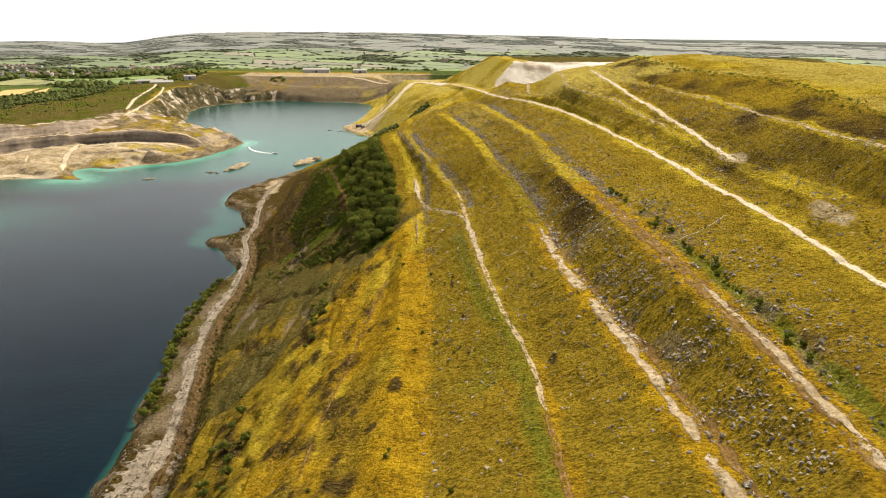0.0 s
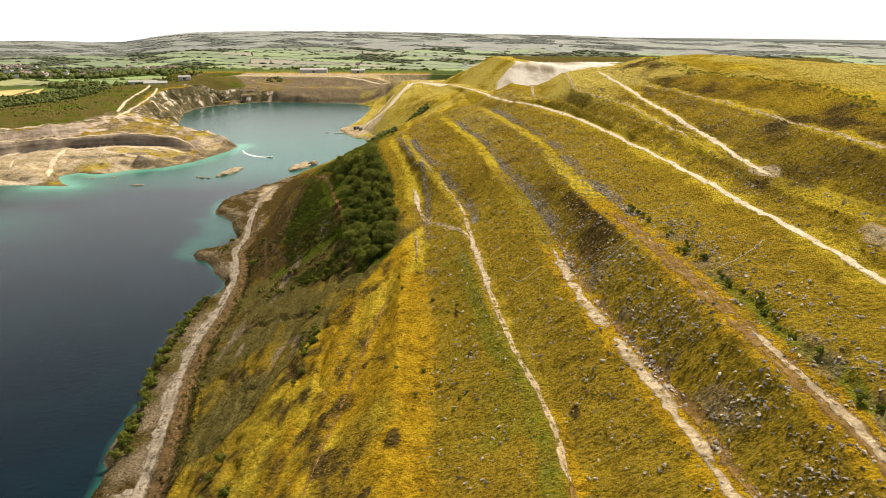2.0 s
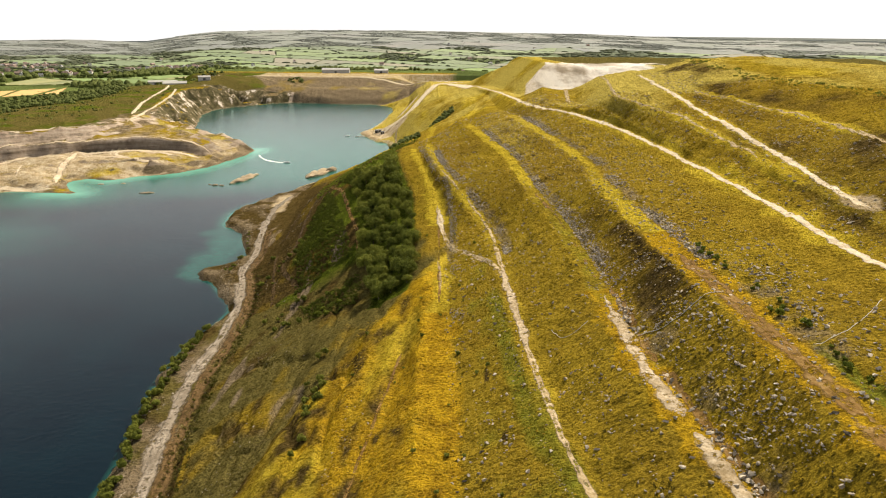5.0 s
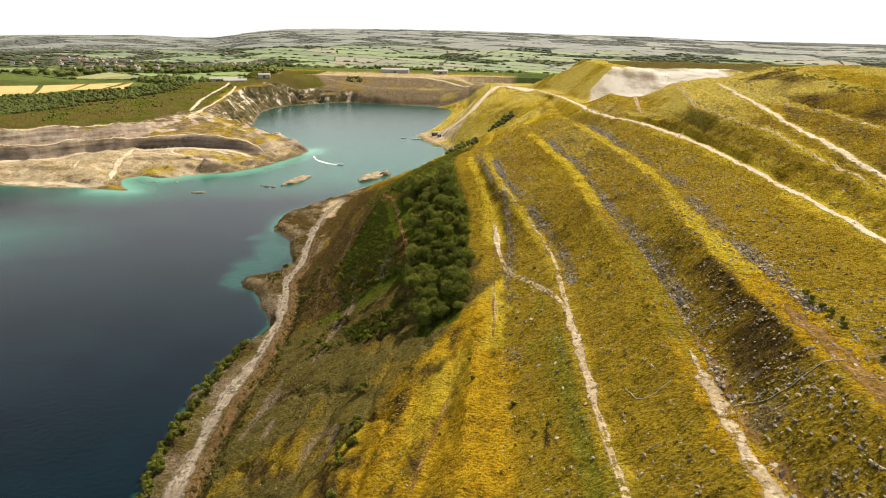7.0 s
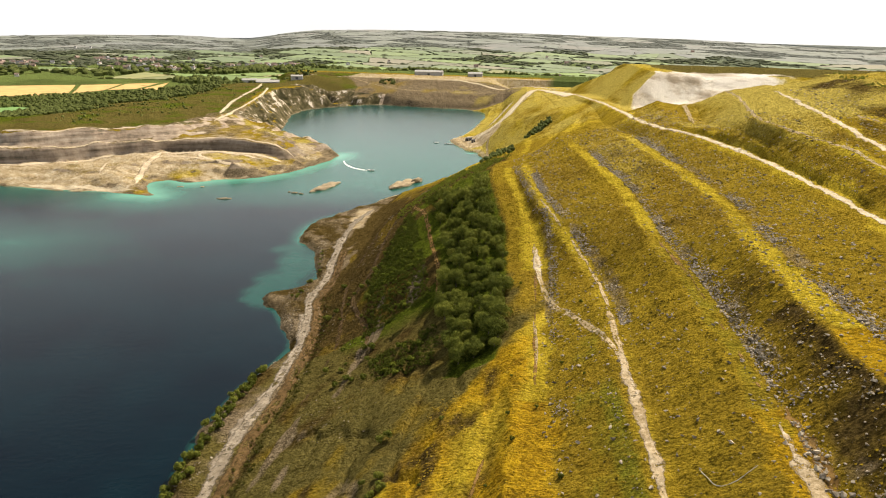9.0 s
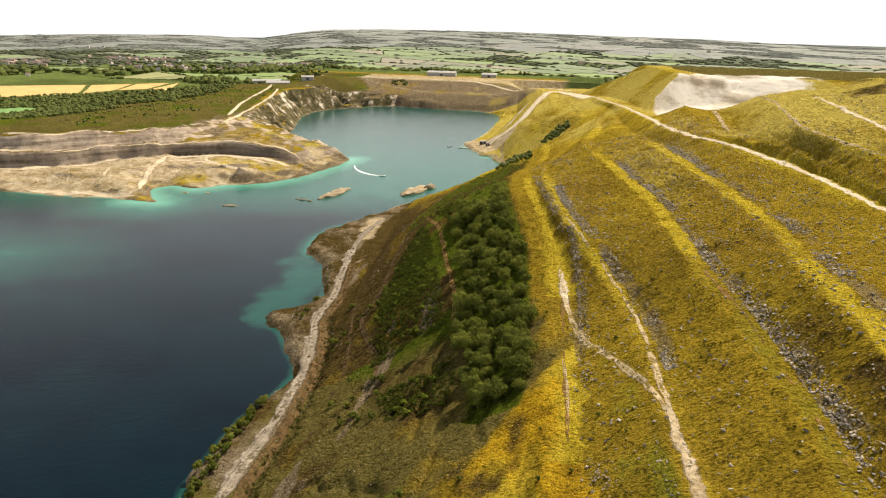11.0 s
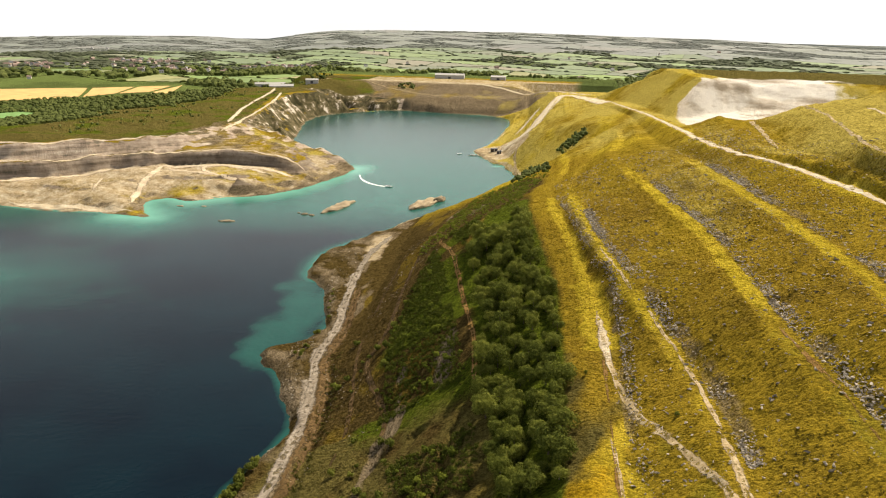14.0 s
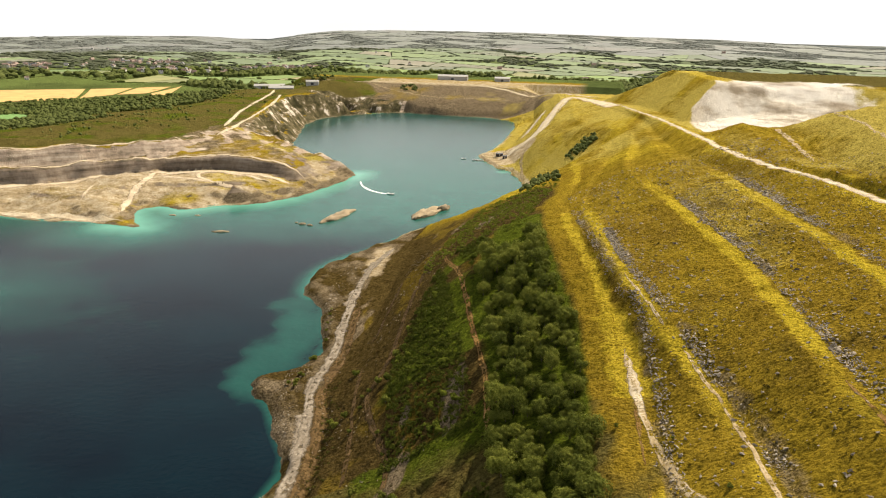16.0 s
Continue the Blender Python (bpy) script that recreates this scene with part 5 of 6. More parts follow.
def tree_meshes(rng, leaves, lobes, wide, high, mat, leaf=0.34, trunk=True):
    """A trunk with limbs, and a crown of many small leaf clumps on uneven lobes."""
    tb = bmesh.new()
    blobs = []
    for _ in range(lobes):
        a, d = rng.uniform(0, 6.28), wide * 0.62 * math.sqrt(rng.random())
        blobs.append((Vector((math.cos(a) * d, math.sin(a) * d, high * rng.uniform(0.38, 0.78))), wide * rng.uniform(0.30, 0.52)))
    top = Vector((rng.uniform(-0.2, 0.2), rng.uniform(-0.2, 0.2), high * 0.35))
    limb(tb, (0, 0, -0.4), top, 0.16 * high / 4, 0.10 * high / 4)
    for c, r in blobs:
        limb(tb, top, c, 0.07 * high / 4, 0.025 * high / 4, 5)
    verts, faces = [], []
    for k in range(leaves):
        c, r = blobs[k % len(blobs)]
        n = Vector((rng.gauss(0, 1), rng.gauss(0, 1), rng.gauss(0.25, 1))).normalized()
        p = c + n * r * rng.uniform(0.72, 1.08)
        p.z = max(p.z, 0.12)
        u = n.orthogonal().normalized()
        u.rotate(Matrix.Rotation(rng.uniform(0, 6.28), 3, n))
        w = n.cross(u)
        s = leaf * rng.uniform(0.6, 1.35)
        tip = n * s * rng.uniform(-0.35, 0.45)
        i = len(verts)
        verts += [p - u * s, p - w * s * 0.7 + tip, p + u * s, p + w * s * 0.7 + tip]
        faces.append((i, i + 1, i + 2, i + 3))
    return bm_mesh("trunk", tb, BARK, True), mesh_from("crown", verts, faces, mat, False)


def tree_kind(name, meshes, label, category, group):
    e = new(name)
    part("trunk", meshes[0], e)
    part("crown", meshes[1], e)
    return tagged(e, label, category, group)


rng = random.Random(11)
TREES = [tree_meshes(rng, 2200, 14, 2.9, 4.6, LEAF, 0.19) for _ in range(5)]
GORSE = [tree_meshes(rng, 420, 6, 1.25, 1.7, LEAF_LIGHT, 0.2) for _ in range(4)]
DARK_BUSH = [tree_meshes(rng, 420, 6, 1.3, 1.8, LEAF, 0.2) for _ in range(3)]


def plant(kinds, x, y, scale, name, label, category, group):
    """A plant of one of these kinds, made once and then copied."""
    k = rng.randrange(len(kinds))
    z = float(ground_height(np.array([x]), np.array([y]))[0])
    m = Matrix.LocRotScale((x, y, z - 0.05), Euler((0, 0, rng.uniform(0, 6.28))), None)
    key = (name, k, group)
    size = Matrix.Diagonal((scale, scale, scale * rng.uniform(0.85, 1.15), 1))
    ob = tree_kind(name, kinds[k], label, category, group)
    ob.matrix_basis = m @ size
    return ob


WOOD_R = np.array([(280, -30), (292, -29.5), (319, -32), (331, -32.5), (352, -36), (379, -43), (429, -55), (470, -66)], float)
WOOD_L = np.array([(280, -36), (308, -45), (324, -51), (343, -55), (368, -60), (395, -67), (430, -77), (470, -76)], float)
r_ = np.random.RandomState(21)
taken = []
tries = 0
while len(taken) < 215 and tries < 9000:
    tries += 1
    y = r_.uniform(292, 462)
    x0, x1 = np.interp(y, WOOD_L[:, 0], WOOD_L[:, 1]), np.interp(y, WOOD_R[:, 0], WOOD_R[:, 1])
    x = r_.uniform(x0 - 1.5, x1)
    size = r_.choice([0.45, 0.65, 0.9, 1.1, 1.35]) * r_.uniform(0.85, 1.15)
    if y > 425 and vnoise(np.array([x]), np.array([y]), 9, 3)[0] < 0.1:
        continue
    if all((x - a) ** 2 + (y - b) ** 2 > (1.45 * (size + c)) ** 2 for a, b, c in taken):
        taken.append((x, y, size))
for x, y, size in taken:
    plant(TREES, x, y, size, "tree", "rounded dark green sallow tree in a dense thicket on the bank", "tree", "trees of the thicket")


def bushes(count, inside, small, big, kinds, name, label, group, apart=1.0, seed=0):
    r = np.random.RandomState(300 + seed)
    done = []
    for _ in range(count * 30):
        if len(done) >= count:
            break
        x, y = inside(r)
        if x is None or float(ground_height(np.array([x]), np.array([y]))[0]) < 0.5 or any((x - a) ** 2 + (y - b) ** 2 < apart ** 2 for a, b in done):
            continue
        done.append((x, y))
        plant(kinds, x, y, r.uniform(small, big), name, label, "bush", group)


HEATH_PATH = [(-107, 491), (-98, 465), (-89, 445), (-80, 418), (-73, 395), (-66, 374), (-60, 354), (-57, 338)]


def in_scrub(r):
    y = r.uniform(300, 470)
    x = r.uniform(-99, -50)
    if line_distance(np.array([x]), np.array([y]), HEATH_PATH, 40)[0] < 3.2:
        return None, None
    if vnoise(np.array([x]), np.array([y]), 22, 12)[0] < -0.15 or x < np.interp(y, [300, 335, 400, 470], [-68, -84, -100, -104]) or x > np.interp(y, WOOD_L[:, 0], WOOD_L[:, 1]) - 4:
        return None, None
    return x, y


def along(name, y0, y1, near, far):
    def pick(r):
        y = r.uniform(y0, y1)
        return line_at(name, y)[0] + r.uniform(near, far), y
    return pick


bushes(80, in_scrub, 0.45, 1.1, GORSE, "bush", "low bright green gorse bush among heather", "gorse on the heath", 1.2, 1)
bushes(80, along("HAUL", 205, 352, -12, -7.5), 0.8, 1.7, DARK_BUSH, "bush", "dark green bush on the stony lake bank", "bushes on the lake bank", 1.2, 2)
bushes(26, along("LOW", 300, 400, -14, 6), 0.6, 1.5, DARK_BUSH, "bush", "dark green bush in the ditch under the slope", "bushes in the ditch", 1.3, 3)
bushes(22, along("LOW", 120, 200, -6, 6), 0.7, 1.6, DARK_BUSH, "bush", "dark green bush on the yellow slope", "bushes on the slope", 1.3, 4)
bushes(14, along("MID", 205, 262, -10, -4), 0.7, 1.4, DARK_BUSH, "bush", "dark green bush in a gully of the slope", "bushes in the gully", 1.2, 5)
bushes(46, along("B0", 110, 330, -24, 14), 0.25, 0.6, DARK_BUSH, "bush", "small dark gorse bush in rough grass", "small bushes on the grass", 2.0, 6)
bushes(30, along("B3", 120, 240, 4.5, 8), 0.4, 0.85, GORSE, "bush", "bright green bush in the ditch beside the track", "bushes beside the track", 1.0, 7)
bushes(16, along("HAUL", 395, 470, -9, -5), 0.5, 1.0, DARK_BUSH, "bush", "dark bush on the bank of the cove", "bushes at the cove", 1.2, 8)



def thicket(name, inside, count, small, big, leaves, mat, label, category, seed):
    """Low growth that nobody could count, as one mesh of leaf clumps."""
    r = np.random.RandomState(500 + seed)
    kinds = []
    for _ in range(4):
        a = tree_meshes(rng, leaves, 5, 1.3, 1.3, mat, 0.26)
        kinds.append(np.array([v.co[:] for v in a[1].vertices]))
        bpy.data.meshes.remove(a[0])
        bpy.data.meshes.remove(a[1])
    at = []
    while len(at) < count:
        x, y = inside(r)
        if x is not None:
            at.append((x, y))
    at = np.array(at)
    z = ground_height(at[:, 0], at[:, 1])
    out = []
    for k, (x, y) in enumerate(at):
        v, a, sc = kinds[k % 4], r.uniform(0, 6.28), r.uniform(small, big)
        c, s = math.cos(a) * sc, math.sin(a) * sc
        out.append(np.stack([v[:, 0] * c - v[:, 1] * s + x, v[:, 0] * s + v[:, 1] * c + y, v[:, 2] * sc + z[k] - 0.2], 1))
    out = np.concatenate(out)
    me = mesh_from(name, out, np.arange(len(out)).reshape(-1, 4).tolist(), mat, False)
    return tagged(new(name, me), label, category, kind="stuff")


BRACKEN = leaf_material("bracken_leaves", (0.035, 0.048, 0.008), (0.125, 0.14, 0.02))
thicket("bracken", in_scrub, 1900, 0.35, 0.85, 70, BRACKEN, "dense low bracken and gorse on the heath below the thicket", "bracken", 1)
thicket("heather", along("LOW", 300, 520, -14, 26), 900, 0.2, 0.5, 40, leaf_material("heather", (0.035, 0.028, 0.010), (0.12, 0.09, 0.028)), "brown heather on the steep bank", "heather", 2)
thicket("undergrowth", along("HAUL", 100, 400, 4.5, 11), 500, 0.25, 0.7, 50, leaf_material("ditch_scrub", (0.03, 0.028, 0.008), (0.10, 0.10, 0.02)), "dark scrub in the ditch between road and slope", "undergrowth", 3)

thicket("shrubs", along("B8", 180, 560, -3, 6), 260, 0.3, 0.9, 40, LEAF, "low dark shrubs along the brow of the plateau", "shrubs", 4)

thicket("scrub", along("MID", 462, 600, -30, 14), 900, 0.4, 1.1, 50, LEAF_LIGHT, "dark low scrub over the far shoulder of the bank", "scrub", 5)


def on_slopes(r):
    y = r.uniform(105, 430)
    x = line_at(r.choice(["B0", "B1", "B2", "B3", "B4"]), y)[0] + r.uniform(4, 20)
    if vnoise(np.array([x]), np.array([y]), 11, 61)[0] + 0.5 * vnoise(np.array([x]), np.array([y]), 3.5, 62)[0] < 0.35 or min(abs(x - line_at(k, y)[0]) for k in ("B1", "B2", "B3", "B4")) < 3:
        return None, None
    return x, y


thicket("rushes", on_slopes, 1300, 0.12, 0.42, 34, leaf_material("dark_rushes", (0.035, 0.030, 0.008), (0.13, 0.105, 0.022)), "dark clumps of rushes and low gorse on the terrace slopes", "rushes", 6)

# tussocks of dry grass
r_ = np.random.RandomState(5)
N = 64000
ty = 100 + 330 * r_.power(0.75, N) * 0.999
ty = 430 - (ty - 100)
tx = r_.uniform(-90, 100, N)
ok = (np.abs(tx - line_at("B4", ty)[0]) > 2.2) & (tx > line_at("TOE", ty)[0]) & (np.abs(tx - line_at("B2", ty)[0]) > 2) & (np.abs(tx - line_at("B3", ty)[0]) > 2.2) & (np.abs(tx - line_at("B1", ty)[0]) > 1.2)
ok &= (tx > line_at("MID", ty)[0] + 30 * smooth(265, 300, ty))
ok &= (vnoise(tx, ty, 5, 4) + r_.uniform(-0.6, 0.6, N)) > -0.1
tx, ty = tx[ok], ty[ok]
tz = ground_height(tx, ty)
hgt, wid = r_.uniform(0.06, 0.22, len(tx)), r_.uniform(0.15, 0.36, len(tx))
turn = r_.uniform(0, 6.28, len(tx))
mounds = np.zeros((len(tx), 6, 3))
for b in range(5):
    a = turn + b * 1.2566
    w = wid * r_.uniform(0.7, 1.3, len(tx))
    mounds[:, b] = np.stack([tx + np.cos(a) * w * 1.5, ty + np.sin(a) * w, tz - 0.12], 1)
mounds[:, 5] = np.stack([tx + r_.uniform(-0.3, 0.3, len(tx)) * wid, ty + r_.uniform(-0.3, 0.3, len(tx)) * wid, tz + hgt], 1)
fan = np.array([(b, (b + 1) % 5, 5) for b in range(5)])
tf = (np.arange(len(tx))[:, None, None] * 6 + fan[None]).reshape(-1, 3)
blades_v = mounds
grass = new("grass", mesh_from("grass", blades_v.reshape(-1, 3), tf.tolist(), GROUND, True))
tagged(grass, "dry yellow tussocks of rough grass on the terraces", "grass", kind="stuff")


# ---------------------------------------------------------------- old water pipes left on the slopes
PIPE = plain_material("weathered_pipe", (0.5, 0.47, 0.40), 0.7, 0.15, 1.0)


def pipe(points, label):
    p = dense(points, 0.8)
    z = ground_height(p[:, 0], p[:, 1]) + 0.12
    cu = bpy.data.curves.new("pipe", "CURVE")
    cu.dimensions, cu.bevel_depth, cu.bevel_resolution = "3D", 0.055, 2
    sp = cu.splines.new("POLY")
    sp.points.add(len(p) - 1)
    for q, (x, y), h in zip(sp.points, p, z):
        q.co = (x, y, h, 1)
    cu.materials.append(PIPE)
    return tagged(new("pipe", cu), label, "pipe", "old pipes on the slopes")


pipe([(31.7, 209.7), (34.8, 207.4), (38, 207.2), (41.1, 207.9), (45.7, 209.0), (48.3, 209.3)], "long pale plastic pipe that sags across the stony slope")
pipe([(56.8, 186.3), (62.9, 189.1), (70.5, 196.0), (75.2, 201.9)], "pale pipe that runs up the grassy slope")
pipe([(13.8, 223.1), (15.7, 218.2), (18.5, 218.6), (22.1, 220.3)], "short pale pipe curved on the grass")


# ---------------------------------------------------------------- islets, boat and beach
def islet(x, y, long, wide, turn, high, name, label, seed):
    """A low uneven rock that stands out of the water."""
    bm = bmesh.new()
    bmesh.ops.create_icosphere(bm, subdivisions=4, radius=1.0)
    off = Vector((seed * 7.1, seed * 3.7, 0))
    for v in bm.verts:
        k = 1 + 0.38 * noise.noise(Vector((v.co.x * 1.6, v.co.y * 1.6, 0)) + off) + 0.12 * noise.noise(v.co * 4 + off)
        up = max(v.co.z, -0.5) * high * (0.7 + 0.6 * noise.noise(Vector((v.co.x * 2.5, v.co.y * 2.5, 3)) + off)) + high * 0.1 * noise.noise(v.co * 7 + off)
        v.co = Vector((v.co.x * long / 2 * k, v.co.y * wide / 2 * k, up))
    ob = new(name, bm_mesh(name, bm, ISLET, True))
    ob.matrix_world = pose(x, y, 0, 0, 0, turn)
    return tagged(ob, label, "rock islet", "rock islets in the lake")


islet(-210, 622, 36, 9, 78, 3.2, "rock_islet", "long low brown rock islet with pale shallows", 1)
islet(-225, 597, 5, 2.6, 20, 1.3, "rock_islet", "small dark rock awash in the lake", 2)
islet(-219.5, 596, 4, 2.2, -10, 1.1, "rock_islet", "small dark rock awash in the lake", 3)
islet(-230, 599, 2.4, 1.6, 40, 0.8, "rock_islet", "small dark rock awash in the lake", 4)
islet(-155, 645, 34, 11, 72, 4.2, "rock_islet", "flat ochre rock islet close to the bank", 5)
islet(-147, 660, 14, 6, 60, 4.0, "rock_islet", "ochre rock beside the bank", 6)
islet(-266, 567, 11, 4, 15, 1.0, "rock_islet", "low pale rock almost under water", 7)
islet(-316, 592, 5, 2, 5, 0.8, "rock_islet", "low dark rock near the causeway", 8)
islet(-300, 596, 4, 1.8, 5, 0.7, "rock_islet", "low dark rock near the causeway", 9)

WHITE = plain_material("white_gelcoat", (0.8, 0.8, 0.78), 0.3, 0.04)
DARK = plain_material("dark_trim", (0.03, 0.03, 0.035), 0.5, 0.2)
FOAM = plain_material("foam", (0.78, 0.82, 0.80), 0.9, 0.12, 0.8)


def motorboat(x, y, turn, label, scale=1.0):
    e = new("motorboat")
    bm = bmesh.new()
    rings = []
    for u, wide, keel in ((-3.0, 0.95, -0.25), (-1.5, 1.1, -0.35), (0.5, 1.1, -0.35), (2.0, 0.75, -0.2), (3.2, 0.08, 0.15)):
        rings.append([bm.verts.new(p) for p in ((u, -wide, 0.75), (u, -wide * 0.8, 0.1), (u, 0, keel), (u, wide * 0.8, 0.1), (u, wide, 0.75))])
    for a, b in zip(rings, rings[1:]):
        for k in range(4):
            bm.faces.new((a[k], b[k], b[k + 1], a[k + 1]))
        bm.faces.new((a[4], b[4], b[0], a[0]))
    bm.faces.new(rings[0])
    bmesh.ops.recalc_face_normals(bm, faces=bm.faces)
    part("hull", bm_mesh("hull", bm, WHITE), e)

    def block(name, size, at, mat, label=""):
        b = bmesh.new()
        bmesh.ops.create_cube(b, size=1.0)
        for v in b.verts:
            v.co = Vector((v.co.x * size[0] * (0.8 if v.co.z > 0 else 1), v.co.y * size[1] * (0.9 if v.co.z > 0 else 1), v.co.z * size[2])) + Vector(at)
        bmesh.ops.bevel(b, geom=b.edges[:], offset=0.05, segments=1, affect="EDGES")
        part(name, bm_mesh(name, b, mat), e, label)
    block("windscreen", (0.5, 1.5, 0.5), (0.9, 0, 1.0), DARK, "dark tinted windscreen")
    block("seat", (0.7, 1.3, 0.35), (-0.6, 0, 0.92), DARK, "dark padded seat")
    block("outboard_motor", (0.5, 0.45, 0.9), (-3.15, 0, 0.7), DARK, "black outboard motor")
    e.matrix_basis = pose(x, y, 0, 0, 0, turn) @ Matrix.Diagonal((scale, scale, scale, 1))
    return tagged(e, label, "boat", "boats on the lake")


motorboat(-196, 692, -8, "small white motorboat that leaves a foaming wake")
motorboat(-174, 849, 30, "small white boat moored off the beach", 0.8)
motorboat(-163, 846, 70, "small white boat beside the floating pontoon", 0.8)
wake = dense([(-198.8, 692.4), (-206, 694), (-216, 700), (-226, 711), (-233, 726)], 1.0)
verts, faces = [], []
for i, p in enumerate(wake):
    w = 0.9 + 0.5 * math.sin(i * 1.7) + 0.03 * i
    if i > len(wake) * 0.55:
        w *= 0.6
    verts += [(p[0], p[1] - w, 0.05), (p[0], p[1] + w, 0.05)]
    if i:
        faces.append((2 * i - 2, 2 * i - 1, 2 * i + 1, 2 * i))
tagged(new("wake", mesh_from("wake", verts, faces, FOAM)), "curved trail of white foam behind the motorboat", "wake", kind="stuff")

TIMBER = plain_material("dark_timber", (0.05, 0.04, 0.035), 0.85, 0.3, 0.6)
PLANK = plain_material("pale_planks", (0.42, 0.38, 0.32), 0.85, 0.2, 0.6)
GLASS = plain_material("dark_window", (0.03, 0.04, 0.05), 0.15, 0.1)


def box(size, at=(0, 0, 0), bevel=0.0):
    b = bmesh.new()
    bmesh.ops.create_cube(b, size=1.0)
    for v in b.verts:
        v.co = Vector((v.co.x * size[0], v.co.y * size[1], v.co.z * size[2])) + Vector(at)
    if bevel:
        bmesh.ops.bevel(b, geom=b.edges[:], offset=bevel, segments=1, affect="EDGES")
    return b


def gable(size, high, over, at_z):
    """A pitched roof with eaves."""
    bm = bmesh.new()
    x, y = size[0] / 2 + over, size[1] / 2 + over
    low = [bm.verts.new(p) for p in ((-x, -y, at_z), (x, -y, at_z), (x, y, at_z), (-x, y, at_z))]
    top = [bm.verts.new(p) for p in ((-x, 0, at_z + high), (x, 0, at_z + high))]
    bm.faces.new((low[0], low[1], top[1], top[0]))
    bm.faces.new((low[2], low[3], top[0], top[1]))
    bm.faces.new((low[1], low[2], top[1]))
    bm.faces.new((low[3], low[0], top[0]))
    bm.faces.new((low[3], low[2], low[1], low[0]))
    return bm


def cabin(x, y, turn, size):
    z = float(ground_height(np.array([x]), np.array([y]), False)[0])
    e = new("cabin")
    part("wall", bm_mesh("wall", box((size[0], size[1], 2.9), (0, 0, 1.0), 0.04), TIMBER), e)
    part("roof", bm_mesh("roof", gable(size, 0.8, 0.25, 2.45), DARK), e)
    part("door", bm_mesh("door", box((0.9, 0.08, 2.0), (0, -size[1] / 2 - 0.02, 1.0)), PLANK), e)
    e.matrix_basis = pose(x, y, z, 0, 0, turn)
    tagged(e, "dark timber cabin on the pale beach", "cabin", "cabins on the beach")


cabin(-141, 858, 20, (6.5, 3.2))
cabin(-134, 846, 20, (3.6, 3.0))
deck = new("pontoon")
part("deck", bm_mesh("deck", box((9, 1.8, 0.3), (0, 0, 0.45), 0.03), PLANK), deck)
for k in (-3.4, 0, 3.4):
    part("float", bm_mesh("float", box((1.6, 1.5, 0.5), (k, 0, 0.1), 0.08), DARK), deck)
deck.matrix_basis = pose(-157, 846, 0, 0, 0, 5)
tagged(deck, "floating wooden pontoon at the beach", "pontoon")


# ---------------------------------------------------------------- the country beyond
STUBBLE = plain_material("ripe_corn", (0.50, 0.31, 0.10), 0.95, 0.12, 25)
MEADOW = plain_material("bright_meadow", (0.12, 0.24, 0.05), 0.95, 0.15, 18)
HEDGE = leaf_material("hedge_leaves", (0.038, 0.053, 0.016), (0.145, 0.168, 0.05))
WALLS = plain_material("render_wall", (0.62, 0.59, 0.54), 0.9, 0.1)
BRICKS = plain_material("brick_wall", (0.36, 0.26, 0.21), 0.9, 0.15)
SLATE = plain_material("slate_roof", (0.13, 0.13, 0.14), 0.7, 0.2)
TILES = plain_material("tile_roof", (0.22, 0.155, 0.125), 0.8, 0.2)


def corner(i, j, cell):
    jx = (hash2(np.float64(i), np.float64(j), 3) - 0.5) * 0.85
    jy = (hash2(np.float64(i), np.float64(j), 8) - 0.5) * 0.85
    u, v = (i + jx) * cell[0], (j + jy) * cell[1]
    return np.array([u * 0.96 + v * 0.28 - 200, v * 0.96 - u * 0.28 + 1500])


def patch_grid(corners, shrink, n=4, lift=0.7):
    c = np.array(corners, float)
    m = c.mean(0)
    c = m + (c - m) * shrink
    u = np.linspace(0, 1, n)
    a = c[0][None] * (1 - u)[:, None] + c[1][None] * u[:, None]
    b = c[3][None] * (1 - u)[:, None] + c[2][None] * u[:, None]
    p = a[:, None] * (1 - u)[None, :, None] + b[:, None] * u[None, :, None]
    z = ground_height(p[..., 0], p[..., 1], False) + lift
    faces = [(i * n + j, (i + 1) * n + j, (i + 1) * n + j + 1, i * n + j + 1) for i in range(n - 1) for j in range(n - 1)]
    return np.concatenate([p, z[..., None]], -1).reshape(-1, 3), faces


VILLAGES = [(-1230, 1930, 170, 120), (-1480, 2180, 150, 90), (-1640, 1900, 120, 100), (-1010, 2150, 120, 70)]
# three depths of country: the near valley, the middle ground and the far side, paled by painted haze
TIERS = ((0, 2150), (2150, 3050), (3050, 4600))
tier_fields = [[[], [], 0] for _ in TIERS]
clumps = [[], [], []]            # x, y, long, wide, turn of hedge trees and wood
r_ = np.random.RandomState(31)
CELL = (165.0, 120.0)


def tier_of(d):
    return 0 if d < TIERS[0][1] else 1 if d < TIERS[1][1] else 2


